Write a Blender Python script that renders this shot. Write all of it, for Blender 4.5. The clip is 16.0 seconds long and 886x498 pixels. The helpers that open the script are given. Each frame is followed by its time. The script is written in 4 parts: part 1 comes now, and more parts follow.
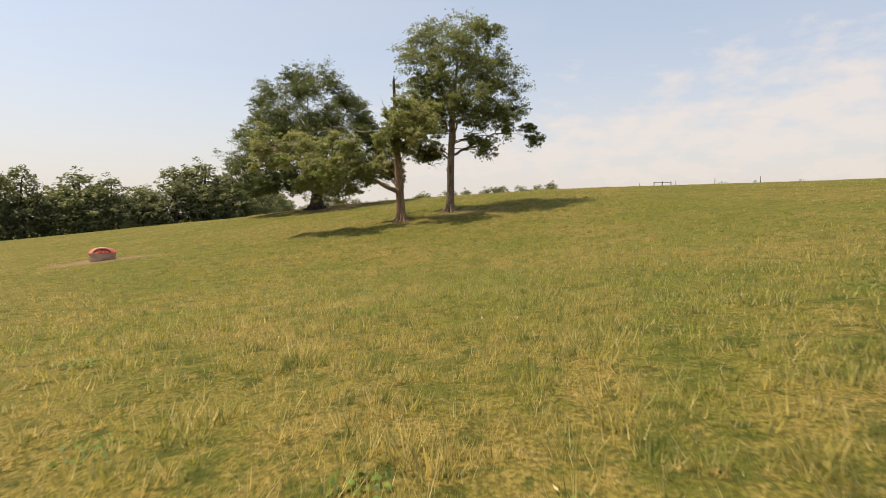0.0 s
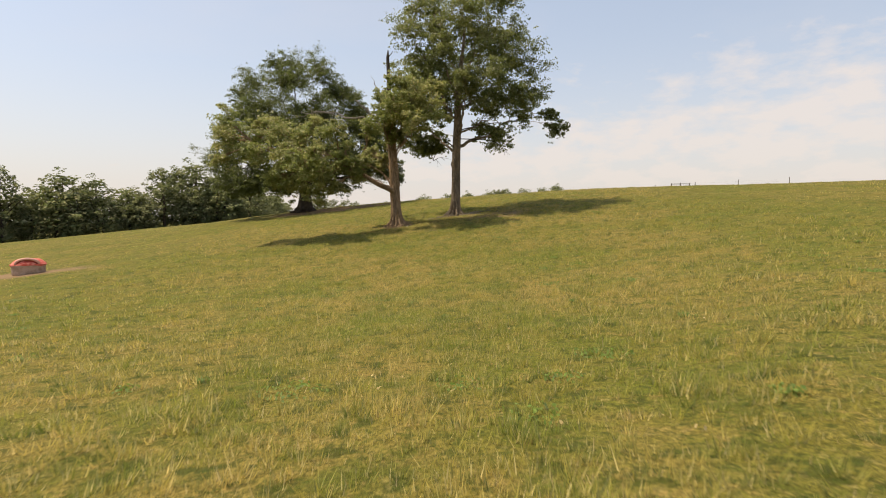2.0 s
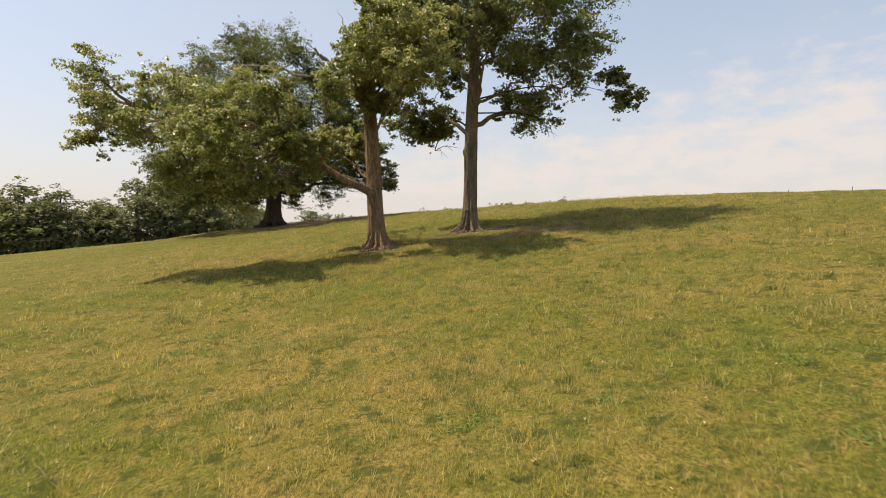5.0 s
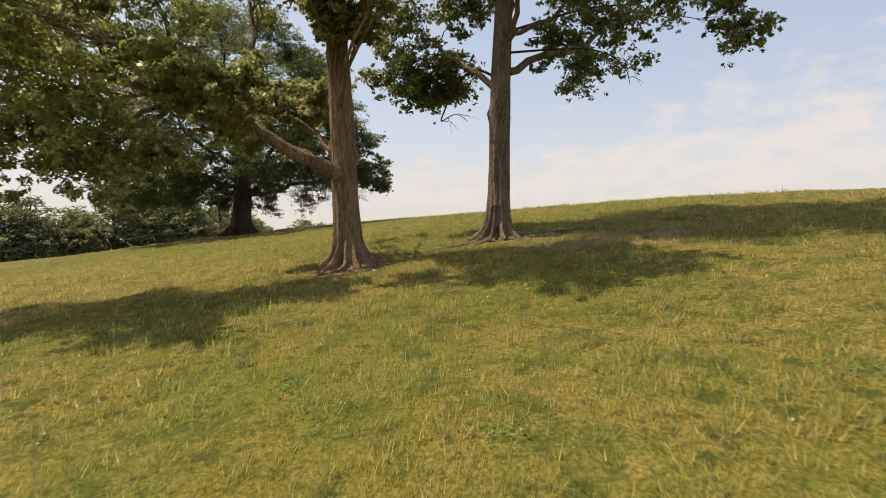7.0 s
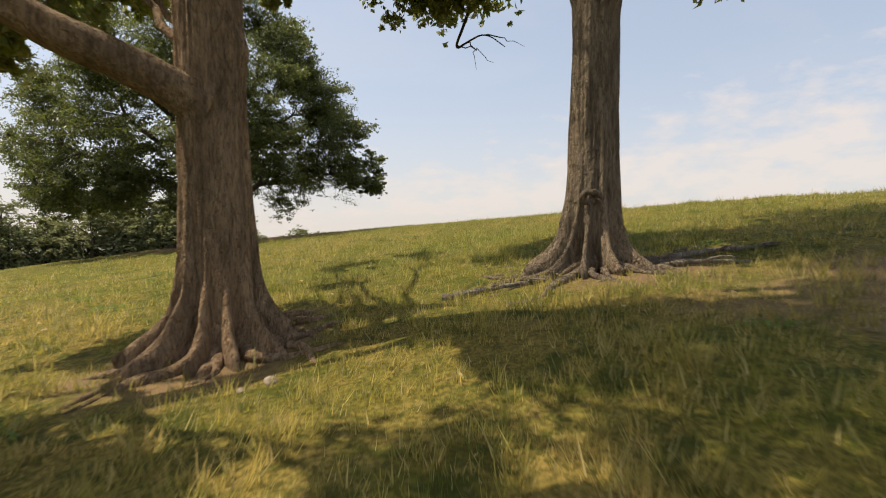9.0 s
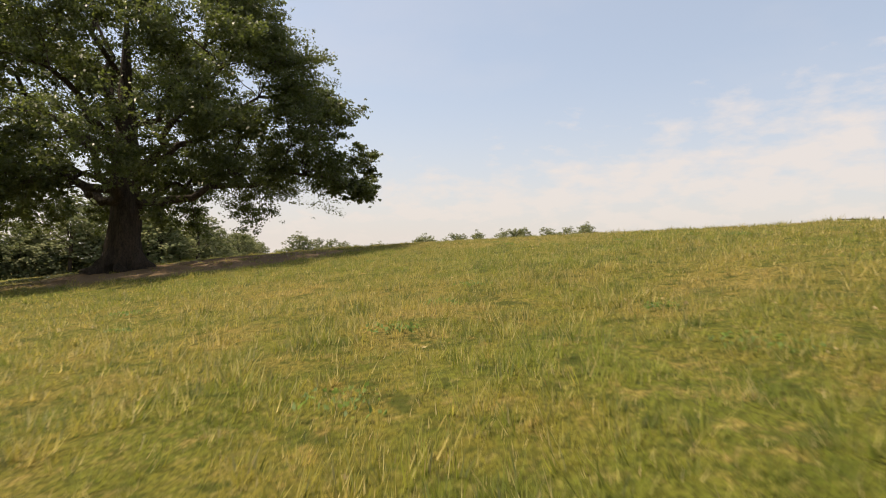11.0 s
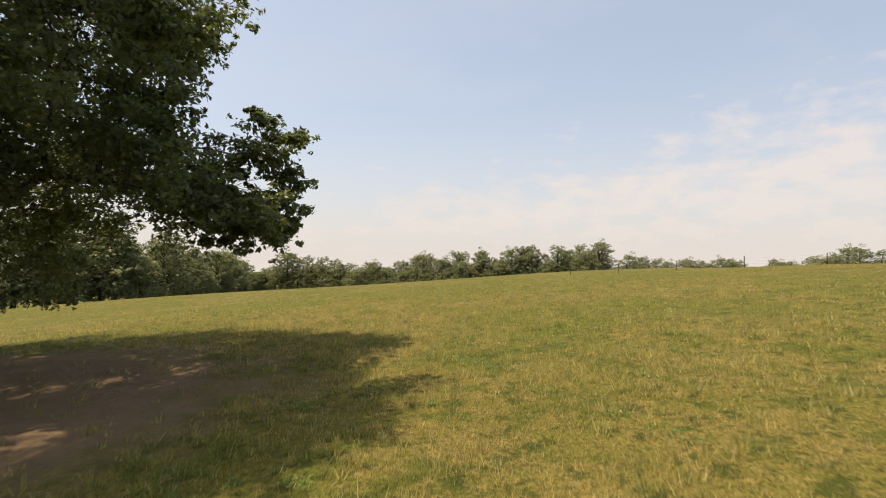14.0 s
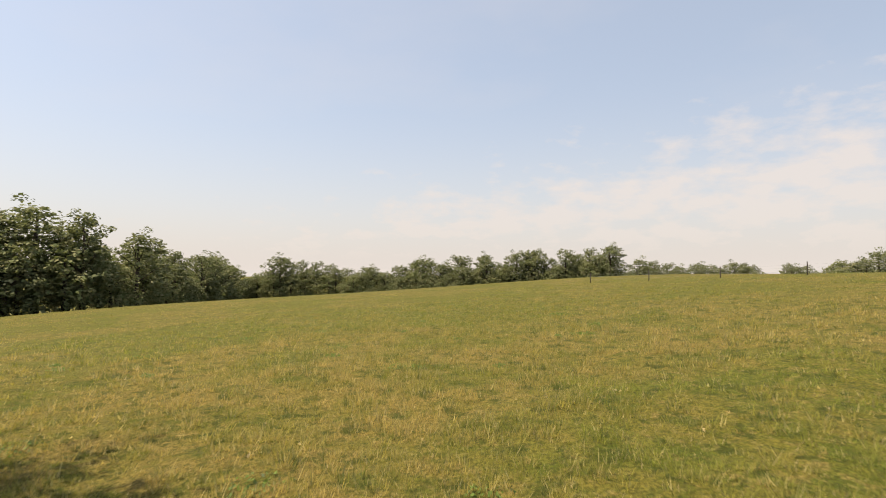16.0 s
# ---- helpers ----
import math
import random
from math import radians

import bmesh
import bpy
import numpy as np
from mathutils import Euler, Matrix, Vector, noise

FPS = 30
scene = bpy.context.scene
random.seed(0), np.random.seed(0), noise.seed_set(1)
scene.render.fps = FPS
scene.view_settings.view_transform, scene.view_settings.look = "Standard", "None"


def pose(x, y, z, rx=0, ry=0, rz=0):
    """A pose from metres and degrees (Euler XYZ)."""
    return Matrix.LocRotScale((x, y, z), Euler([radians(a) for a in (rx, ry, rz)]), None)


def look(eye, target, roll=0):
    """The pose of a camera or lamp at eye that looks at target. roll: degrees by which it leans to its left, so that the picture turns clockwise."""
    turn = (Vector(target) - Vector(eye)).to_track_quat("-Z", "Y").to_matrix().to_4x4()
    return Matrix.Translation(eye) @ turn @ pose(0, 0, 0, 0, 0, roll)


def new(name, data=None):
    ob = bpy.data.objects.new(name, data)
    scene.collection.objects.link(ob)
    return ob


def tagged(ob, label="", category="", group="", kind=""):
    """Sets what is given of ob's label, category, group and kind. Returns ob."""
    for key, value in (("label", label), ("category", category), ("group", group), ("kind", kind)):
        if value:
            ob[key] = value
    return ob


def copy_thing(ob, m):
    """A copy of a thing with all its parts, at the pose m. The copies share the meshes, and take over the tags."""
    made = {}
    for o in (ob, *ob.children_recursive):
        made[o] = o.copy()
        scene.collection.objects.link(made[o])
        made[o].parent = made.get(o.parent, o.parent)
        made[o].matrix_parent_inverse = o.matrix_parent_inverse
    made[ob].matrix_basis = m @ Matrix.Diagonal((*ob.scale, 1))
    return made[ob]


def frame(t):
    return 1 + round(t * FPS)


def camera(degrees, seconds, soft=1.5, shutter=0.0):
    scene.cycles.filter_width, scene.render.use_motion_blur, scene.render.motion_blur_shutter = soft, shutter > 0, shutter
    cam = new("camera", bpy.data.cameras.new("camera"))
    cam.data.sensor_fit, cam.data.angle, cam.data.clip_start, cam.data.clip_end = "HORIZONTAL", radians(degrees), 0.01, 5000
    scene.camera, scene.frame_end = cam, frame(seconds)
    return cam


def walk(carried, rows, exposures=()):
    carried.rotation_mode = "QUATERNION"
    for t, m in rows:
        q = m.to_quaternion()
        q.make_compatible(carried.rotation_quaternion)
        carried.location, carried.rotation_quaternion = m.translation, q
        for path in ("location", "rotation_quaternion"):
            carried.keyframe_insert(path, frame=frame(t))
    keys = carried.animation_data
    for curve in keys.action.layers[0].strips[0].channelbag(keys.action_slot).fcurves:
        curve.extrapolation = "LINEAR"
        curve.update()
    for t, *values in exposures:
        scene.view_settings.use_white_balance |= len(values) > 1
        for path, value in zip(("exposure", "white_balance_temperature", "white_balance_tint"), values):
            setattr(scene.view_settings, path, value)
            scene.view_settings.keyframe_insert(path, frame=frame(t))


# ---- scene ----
cam = camera(76.2, 16.0, 1.0, 0.2)
ROWS = [
    (0, 0, 0, 1.7, 0, -3.5, 0.6),
    (0.5, -0.035, 1.948, 1.679, 0.01, -3.5, 0.56),
    (1, -0.098, 4.03, 1.658, 0.02, -3.46, 0.58),
    (1.5, -0.168, 6.036, 1.662, 0.05, -3.35, 0.55),
    (2, -0.231, 8.239, 1.675, 0.07, -3.12, 0.55),
    (2.5, -0.287, 10.37, 1.665, 0.09, -2.9, 0.55),
    (3, -0.349, 12.816, 1.761, 0.09, -2.66, 0.51),
    (3.5, -0.412, 15.281, 1.815, 0.08, -2.41, 0.49),
    (4, -0.468, 17.988, 1.811, 0.07, -2.14, 0.44),
    (6.5, -1.014, 30.633, 1.822, -0.26, -0.89, 0.44),
    (7, -1.112, 33.142, 1.796, -0.31, -0.62, 0.4),
    (7.5, -1.189, 35.426, 1.755, -0.35, -0.28, 0.37),
    (8, -1.252, 37.799, 1.8, -0.29, -0.1, 0.41),
    (8.5, -1.313, 40.108, 1.947, -0.28, 0.13, 0.29),
    (9, -1.389, 42.651, 2.129, -0.28, 0.34, 0.27),
    (11.5, -1.836, 56.113, 3.747, 0.24, 0.97, -0.08),
    (12, -1.89, 58.995, 4.18, 0.24, 1.02, -0.02),
    (12.5, -1.959, 61.98, 4.588, 0.11, 1.18, -0.09),
    (13, -2.008, 65.448, 4.97, 0.09, 1.52, -0.18),
    (13.5, -2.038, 68.753, 5.424, 0.11, 1.95, -0.17),
    (14, -2.082, 71.935, 5.957, 0.13, 2.2, -0.07),
    (14.5, -2.096, 74.792, 6.286, 0.24, 2.3, 0.03),
    (15, -2.128, 77.73, 6.359, 0.21, 2.5, -0.03),
    (15.5, -2.145, 80.277, 6.377, 0.17, 2.69, -0.08),
    (16, -2.047, 83.09, 6.359, 0.23, 2.64, -0.04),
]
walk(cam, [(t, pose(x, y, z, 90 + pitch, roll, yaw)) for t, x, y, z, yaw, pitch, roll in ROWS],
     exposures=[(0, 0.05, 7050, 12), (16, 0.05, 7050, 12)])

# ---- world, sun ----
SUN_EL, SUN_AZ = radians(62), radians(-83)          # the sun stands high over the -x side, a little ahead
world = bpy.data.worlds.new("sky")
scene.world = world
world.use_nodes = True
nt = world.node_tree
nt.nodes.clear()


def wn(kind, **kw):
    n = nt.nodes.new(kind)
    for k, v in kw.items():
        n.inputs[k].default_value = v
    return n


def wmath(op, a, b=0.0, c=0.0, clamp=False):
    n = nt.nodes.new("ShaderNodeMath")
    n.operation, n.use_clamp = op, clamp
    for i, v in enumerate((a, b, c)):
        if hasattr(v, "is_linked"):
            nt.links.new(v, n.inputs[i])
        else:
            n.inputs[i].default_value = v
    return n.outputs[0]


def wmix(fac, a, b):
    n = nt.nodes.new("ShaderNodeMix")
    n.data_type = "RGBA"
    for sock, v in ((n.inputs["Factor"], fac), (n.inputs[6], a), (n.inputs[7], b)):
        if hasattr(v, "is_linked"):
            nt.links.new(v, sock)
        else:
            sock.default_value = v
    return n.outputs[2]


sky = nt.nodes.new("ShaderNodeTexSky")
sky.sky_type, sky.sun_disc = "NISHITA", False
sky.sun_elevation, sky.sun_rotation = SUN_EL, SUN_AZ
sky.air_density, sky.dust_density, sky.ozone_density = 1.0, 2.5, 1.5
coord = nt.nodes.new("ShaderNodeTexCoord")
axes = nt.nodes.new("ShaderNodeSeparateXYZ")
nt.links.new(coord.outputs["Generated"], axes.inputs[0])
up = wmath("MAXIMUM", axes.outputs[2], 0.0)
# haze: thick at the horizon, thinning with height
haze = wmath("ADD", 0.0, wmath("MULTIPLY", wmath("POWER", wmath("SUBTRACT", 1.0, wmath("MULTIPLY", up, 2.6, clamp=True)), 2.4), 0.95))
# cumulus bank: puffs of noise stretched sideways, its top rising to the east
stretch = nt.nodes.new("ShaderNodeMapping")
stretch.inputs["Scale"].default_value = (1.0, 1.0, 2.4)
stretch.inputs["Location"].default_value = (0.35, 0.1, 0.0)
nt.links.new(coord.outputs["Generated"], stretch.inputs[0])
puff = wn("ShaderNodeTexNoise", Scale=15.0, Detail=8.0, Roughness=0.58)
nt.links.new(stretch.outputs[0], puff.inputs["Vector"])
veil = wn("ShaderNodeTexNoise", Scale=2.2, Detail=5.0, Roughness=0.55)
nt.links.new(stretch.outputs[0], veil.inputs["Vector"])
edge = wmath("ADD", 0.178, wmath("MULTIPLY", axes.outputs[0], 0.135))
body = wmath("DIVIDE", wmath("SUBTRACT", edge, up), 0.055)
dens = wmath("ADD", wmath("MINIMUM", body, 1.7), wmath("MULTIPLY", wmath("SUBTRACT", puff.outputs[0], 0.5), 6.0))
cloud = wmath("MULTIPLY", wmath("MULTIPLY_ADD", dens, 0.42, 0.14, clamp=True), 0.80)
thin = wmath("MULTIPLY", wmath("SUBTRACT", veil.outputs[0], 0.44), 0.6, clamp=True)
cover = wmath("MAXIMUM", haze, wmath("MAXIMUM", cloud, thin))
white = wmix(wmath("MULTIPLY", up, 3.0, clamp=True), (4.80, 4.52, 4.34, 1), (5.05, 4.72, 4.66, 1))
pale = wmix(0.36, sky.outputs[0], (4.5, 5.1, 5.9, 1))
tone = wmix(cover, pale, white)
bg = wn("ShaderNodeBackground", Strength=0.165)
nt.links.new(tone, bg.inputs[0])
wo = nt.nodes.new("ShaderNodeOutputWorld")
nt.links.new(bg.outputs[0], wo.inputs[0])

sun = new("sun", bpy.data.lights.new("sun", "SUN"))
sun.data.energy, sun.data.angle, sun.data.color = 4.9, radians(0.6), (1.0, 0.90, 0.73)
sun.matrix_world = look((60 * math.cos(SUN_EL) * math.sin(SUN_AZ), 60 * math.cos(SUN_EL) * math.cos(SUN_AZ), 60 * math.sin(SUN_EL)), (0, 0, 0))


# ---- materials ----
class Mat:
    """A small builder for node materials."""

    def __init__(self, name):
        self.m = bpy.data.materials.new(name)
        self.m.use_nodes = True
        self.t = self.m.node_tree
        self.t.nodes.clear()
        self.out = self.t.nodes.new("ShaderNodeOutputMaterial")
        self.geo = self.t.nodes.new("ShaderNodeNewGeometry")
        self.tex = self.t.nodes.new("ShaderNodeTexCoord")
        self.pos = self.geo.outputs["Position"]
        self.obj = self.tex.outputs["Object"]
        self.island = self.geo.outputs["Random Per Island"]

    def put(self, sock, v):
        if hasattr(v, "is_linked"):
            self.t.links.new(v, sock)
        else:
            sock.default_value = v

    def noise(self, scale, detail=4.0, rough=0.55, vec=None, stretch=None):
        n = self.t.nodes.new("ShaderNodeTexNoise")
        n.inputs["Scale"].default_value, n.inputs["Detail"].default_value, n.inputs["Roughness"].default_value = scale, detail, rough
        v = vec or self.pos
        if stretch:
            mp = self.t.nodes.new("ShaderNodeMapping")
            mp.inputs["Scale"].default_value = stretch
            self.t.links.new(v, mp.inputs[0])
            v = mp.outputs[0]
        self.t.links.new(v, n.inputs["Vector"])
        return n.outputs[0]

    def math(self, op, a, b=0.0, clamp=False):
        n = self.t.nodes.new("ShaderNodeMath")
        n.operation, n.use_clamp = op, clamp
        self.put(n.inputs[0], a), self.put(n.inputs[1], b)
        return n.outputs[0]

    def span(self, v, a, b, c=0.0, d=1.0):
        n = self.t.nodes.new("ShaderNodeMapRange")
        n.interpolation_type = "SMOOTHSTEP"
        for i, x in enumerate((v, a, b, c, d)):
            self.put(n.inputs[i], x)
        return n.outputs[0]

    def mix(self, fac, a, b):
        n = self.t.nodes.new("ShaderNodeMix")
        n.data_type = "RGBA"
        self.put(n.inputs["Factor"], fac)
        self.put(n.inputs[6], a if hasattr(a, "is_linked") else (*a, 1))
        self.put(n.inputs[7], b if hasattr(b, "is_linked") else (*b, 1))
        return n.outputs[2]

    def near(self, x, y, sx=1.0, sy=1.0):
        """Distance in plan from a place, in the scaled axes."""
        n = self.t.nodes.new("ShaderNodeMapping")
        n.inputs["Location"].default_value = (-x * sx, -y * sy, 0)
        n.inputs["Scale"].default_value = (sx, sy, 0)
        self.t.links.new(self.pos, n.inputs[0])
        le = self.t.nodes.new("ShaderNodeVectorMath")
        le.operation = "LENGTH"
        self.t.links.new(n.outputs[0], le.inputs[0])
        return le.outputs["Value"]

    def bump(self, height, strength=0.5, distance=0.02):
        n = self.t.nodes.new("ShaderNodeBump")
        n.inputs["Strength"].default_value, n.inputs["Distance"].default_value = strength, distance
        self.t.links.new(height, n.inputs["Height"])
        return n.outputs[0]

    def solid(self, color, rough=0.9, normal=None, metal=0.0, spec=0.3):
        b = self.t.nodes.new("ShaderNodeBsdfPrincipled")
        self.put(b.inputs["Base Color"], color if hasattr(color, "is_linked") else (*color, 1))
        self.put(b.inputs["Roughness"], rough)
        b.inputs["Metallic"].default_value, b.inputs["Specular IOR Level"].default_value = metal, spec
        if normal:
            self.t.links.new(normal, b.inputs["Normal"])
        self.t.links.new(b.outputs[0], self.out.inputs[0])
        return self.m

    def leafy(self, color, back, through_part=0.35, rough=0.5, spec=0.35, lift=0.35, sky_side=False):
        """Thin leaf: a matt front and light that comes through. sky_side: a mass of fine blades that takes its light from above on either face."""
        b = self.t.nodes.new("ShaderNodeBsdfPrincipled")
        self.put(b.inputs["Base Color"], color)
        b.inputs["Roughness"].default_value, b.inputs["Specular IOR Level"].default_value = rough, spec
        self.t.links.new(self.lifted(lift), b.inputs["Normal"])
        tr = self.t.nodes.new("ShaderNodeBsdfTranslucent")
        self.put(tr.inputs["Color"], back)
        if sky_side:
            tr.inputs["Normal"].default_value = (0, 0, -1)
            down = self.t.nodes.new("ShaderNodeCombineXYZ")
            down.inputs[2].default_value = -1.0
            self.t.links.new(down.outputs[0], tr.inputs["Normal"])
            mx = self.t.nodes.new("ShaderNodeAddShader")
        else:
            mx = self.t.nodes.new("ShaderNodeMixShader")
            mx.inputs[0].default_value = through_part
        self.t.links.new(b.outputs[0], mx.inputs[-2])
        self.t.links.new(tr.outputs[0], mx.inputs[-1])
        self.t.links.new(mx.outputs[0], self.out.inputs[0])
        return self.m

    def lifted(self, lift):
        """The surface normal, softened towards the sky as in a mass of thin leaves."""
        sc = self.t.nodes.new("ShaderNodeVectorMath")
        sc.operation = "MULTIPLY_ADD"
        self.t.links.new(self.geo.outputs["Normal"], sc.inputs[0])
        sc.inputs[1].default_value, sc.inputs[2].default_value = (1 - lift,) * 3, (0, 0, lift)
        no = self.t.nodes.new("ShaderNodeVectorMath")
        no.operation = "NORMALIZE"
        self.t.links.new(sc.outputs[0], no.inputs[0])
        return no.outputs[0]


OAK, TREE_A, TREE_B, TROUGH = (-18.3, 82.4), (-3.55, 48.25), (0.65, 50.2), (-26.5, 43.8)


def meadow_tone(k):
    """Patchy pasture: fresh green, dull green and straw at several sizes."""
    big = k.span(k.noise(0.09, 5, 0.6), 0.40, 0.62)
    mid = k.span(k.noise(0.62, 6, 0.7), 0.40, 0.62)
    fresh = k.mix(mid, GREEN_DULL, GREEN_FRESH)
    dry = k.mix(mid, STRAW, STRAW_GREEN)
    return k.mix(k.span(k.math("ADD", k.math("MULTIPLY", big, 0.6), k.math("MULTIPLY", k.noise(1.9, 5, 0.7), 0.8)), 0.32, 0.95, 0.22, 0.97), dry, fresh)


GREEN_DULL, GREEN_FRESH = (0.188, 0.163, 0.028), (0.142, 0.156, 0.022)
STRAW, STRAW_GREEN = (0.300, 0.210, 0.062), (0.222, 0.176, 0.038)



def tufts(k, c):
    """Tussocks a hand to a step across: lush dark ones, sunned pale ones, straw between."""
    c = k.mix(k.span(k.noise(1.1, 6, 0.72), 0.49, 0.62, 0.0, 0.75), c, (0.084, 0.106, 0.014))
    c = k.mix(k.span(k.noise(3.3, 5, 0.70), 0.54, 0.66, 0.0, 0.60), c, (0.345, 0.238, 0.078))
    c = k.mix(k.span(k.noise(2.3, 4, 0.65, None, (1.0, 1.0, 0.2)), 0.55, 0.63, 0.0, 0.80), c, (0.046, 0.064, 0.011))
    c = k.mix(k.span(k.noise(7.5, 4, 0.70), 0.53, 0.63, 0.0, 0.75), c, (0.048, 0.068, 0.011))
    return k.mix(k.span(k.noise(9.5, 3, 0.65, None, (1.0, 0.8, 1.0)), 0.55, 0.66, 0.0, 0.48), c, (0.300, 0.240, 0.078))


k = Mat("pasture_turf")
turf = tufts(k, meadow_tone(k))
# dark flecks paint the shaded gaps between blades into the turf
turf = k.mix(k.span(k.noise(26.0, 4, 0.75), 0.42, 0.58, 0.72, 0.0), turf, (0.052, 0.052, 0.010))
turf = k.mix(k.span(k.noise(60.0, 2, 0.6), 0.60, 0.74, 0.0, 0.38), turf, (0.27, 0.21, 0.09))
soil = k.mix(k.noise(1.7, 6, 0.65), (0.29, 0.195, 0.105), (0.150, 0.098, 0.058))
ragged = k.math("MULTIPLY", k.math("SUBTRACT", k.noise(0.55, 6, 0.65), 0.5), 7.0)


def worn(kk, x, y, inner, outer, sx=1.0, sy=1.0, rag=1.0):
    """1 where animals have worn the turf off round a place."""
    d = kk.math("ADD", kk.near(x, y, sx, sy), kk.math("MULTIPLY", ragged, rag))
    return kk.span(d, inner, outer, 1.0, 0.0)


bare = worn(k, OAK[0] + 4.6, OAK[1] - 0.6, 6.0, 9.4, 1.0, 1.1)
for place in ((-0.3, 66.3, 0.05, 0.5, 1, 1, 0.1), (*TREE_A, 0.5, 1.5, 1, 1, 0.35), (TREE_B[0] + 0.3, TREE_B[1] - 0.3, 0.6, 1.7, 1, 1, 0.4), (TREE_B[0] + 2.6, TREE_B[1] - 2.2, 0.3, 1.9, 0.6, 1, 0.7),
              (TROUGH[0], TROUGH[1] - 0.3, 1.2, 3.0, 0.55, 1.1, 0.45)):
    bare = k.math("MAXIMUM", bare, worn(k, *place))
k.solid(k.mix(bare, turf, soil), 0.95, k.bump(k.math("ADD", k.noise(14, 5, 0.7), k.math("MULTIPLY", k.noise(3.1, 3, 0.6), 2.6)), 0.8, 0.06), spec=0.1)
MEADOW = k.m

k = Mat("grass_blade")
tone_ = tufts(k, meadow_tone(k))
# highlights put in as cream blades, the shade of gaps as dark ones
tone_ = k.mix(k.span(k.island, 0.80, 0.95, 0.0, 0.55), tone_, (0.40, 0.32, 0.14))
tone_ = k.mix(k.span(k.island, 0.0, 0.45, 0.55, 0.0), tone_, (0.056, 0.074, 0.011))
BLADE = k.leafy(tone_, tone_, 0.5, 0.6, 0.15, 0.66, True)

k = Mat("dry_stalk")
tone_ = k.mix(k.island, (0.24, 0.18, 0.075), (0.38, 0.30, 0.15))
STALK = k.leafy(tone_, tone_, 0.5, 0.7, 0.15, 0.6, True)

k = Mat("weed_leaf")
tone_ = k.mix(k.island, (0.062, 0.098, 0.018), (0.100, 0.140, 0.026))
WEED = k.leafy(tone_, tone_, 0.5, 0.55, 0.2, 0.6, True)


def leaf_material(name, dark, mid, light, share=0.25, lift=0.28):
    k = Mat(name)
    patch = k.noise(0.5, 3, 0.6)
    c = k.mix(k.island, dark, mid)
    c = k.mix(k.math("MULTIPLY", k.span(k.math("ADD", k.math("MULTIPLY", k.island, 0.4), patch), 0.60, 0.95), share * 2.2, True), c, light)
    back = k.mix(0.5, c, (0.26, 0.32, 0.05))
    return k.leafy(c, back, 0.5 if lift < 0.5 else 0.25, 0.40 if lift < 0.5 else 0.8, 0.5 if lift < 0.5 else 0.1, lift)


LEAF_OAK = leaf_material("oak_leaf", (0.044, 0.057, 0.022), (0.082, 0.097, 0.036), (0.145, 0.145, 0.054), 0.30)
LEAF_A = leaf_material("yellowing_leaf", (0.160, 0.190, 0.055), (0.330, 0.350, 0.110), (0.470, 0.410, 0.170), 0.5)
LEAF_B = leaf_material("green_leaf", (0.092, 0.112, 0.040), (0.195, 0.206, 0.072), (0.300, 0.275, 0.110), 0.4)
# far foliage: tones lightened so that the colour carries the distance haze
LEAF_WOOD = leaf_material("wood_leaf", (0.120, 0.140, 0.066), (0.200, 0.215, 0.102), (0.280, 0.265, 0.140), 0.35, 0.55)
LEAF_SCRUB = leaf_material("light_wood_leaf", (0.150, 0.180, 0.074), (0.235, 0.255, 0.110), (0.320, 0.295, 0.150), 0.4, 0.55)


def bark_material(name, dark, pale, ridge):
    k = Mat(name)
    grain = k.noise(8.0, 7, 0.70, k.obj, (1.0, 1.0, 0.17))
    fine = k.noise(38.0, 5, 0.7, k.obj, (1.0, 1.0, 0.20))
    worn_ = k.span(k.noise(1.3, 4, 0.6, k.obj, (1.0, 1.0, 0.4)), 0.46, 0.62)
    plate = k.noise(13.0, 4, 0.62, k.obj, (1.0, 1.0, 0.42))
    c = k.mix(k.span(grain, 0.36, 0.64), dark, pale)
    c = k.mix(k.math("MULTIPLY", worn_, 0.55), c, ridge)
    c = k.mix(k.span(plate, 0.52, 0.60, 0.0, 0.45), c, tuple(0.55 * x for x in pale))
    c = k.mix(k.span(fine, 0.40, 0.52, 0.5, 0.0), c, tuple(0.45 * x for x in dark))
    h = k.math("ADD", k.math("MULTIPLY", grain, 1.4), k.math("ADD", k.math("MULTIPLY", k.span(plate, 0.42, 0.58), 0.55), k.math("MULTIPLY", fine, 0.7)))
    return k.solid(c, 0.92, k.bump(h, 1.0, 0.08), spec=0.15)


BARK_A = bark_material("weathered_bark", (0.215, 0.148, 0.092), (0.450, 0.318, 0.200), (0.58, 0.38, 0.225))
BARK_B = bark_material("grey_bark", (0.170, 0.135, 0.098), (0.350, 0.280, 0.200), (0.48, 0.355, 0.235))
BARK_OAK = bark_material("dark_bark", (0.060, 0.048, 0.038), (0.115, 0.092, 0.072), (0.15, 0.115, 0.085))
DEADWOOD = bark_material("bleached_wood", (0.23, 0.195, 0.15), (0.42, 0.37, 0.30), (0.50, 0.44, 0.36))
POSTWOOD = bark_material("post_wood", (0.10, 0.085, 0.07), (0.20, 0.175, 0.145), (0.26, 0.23, 0.19))

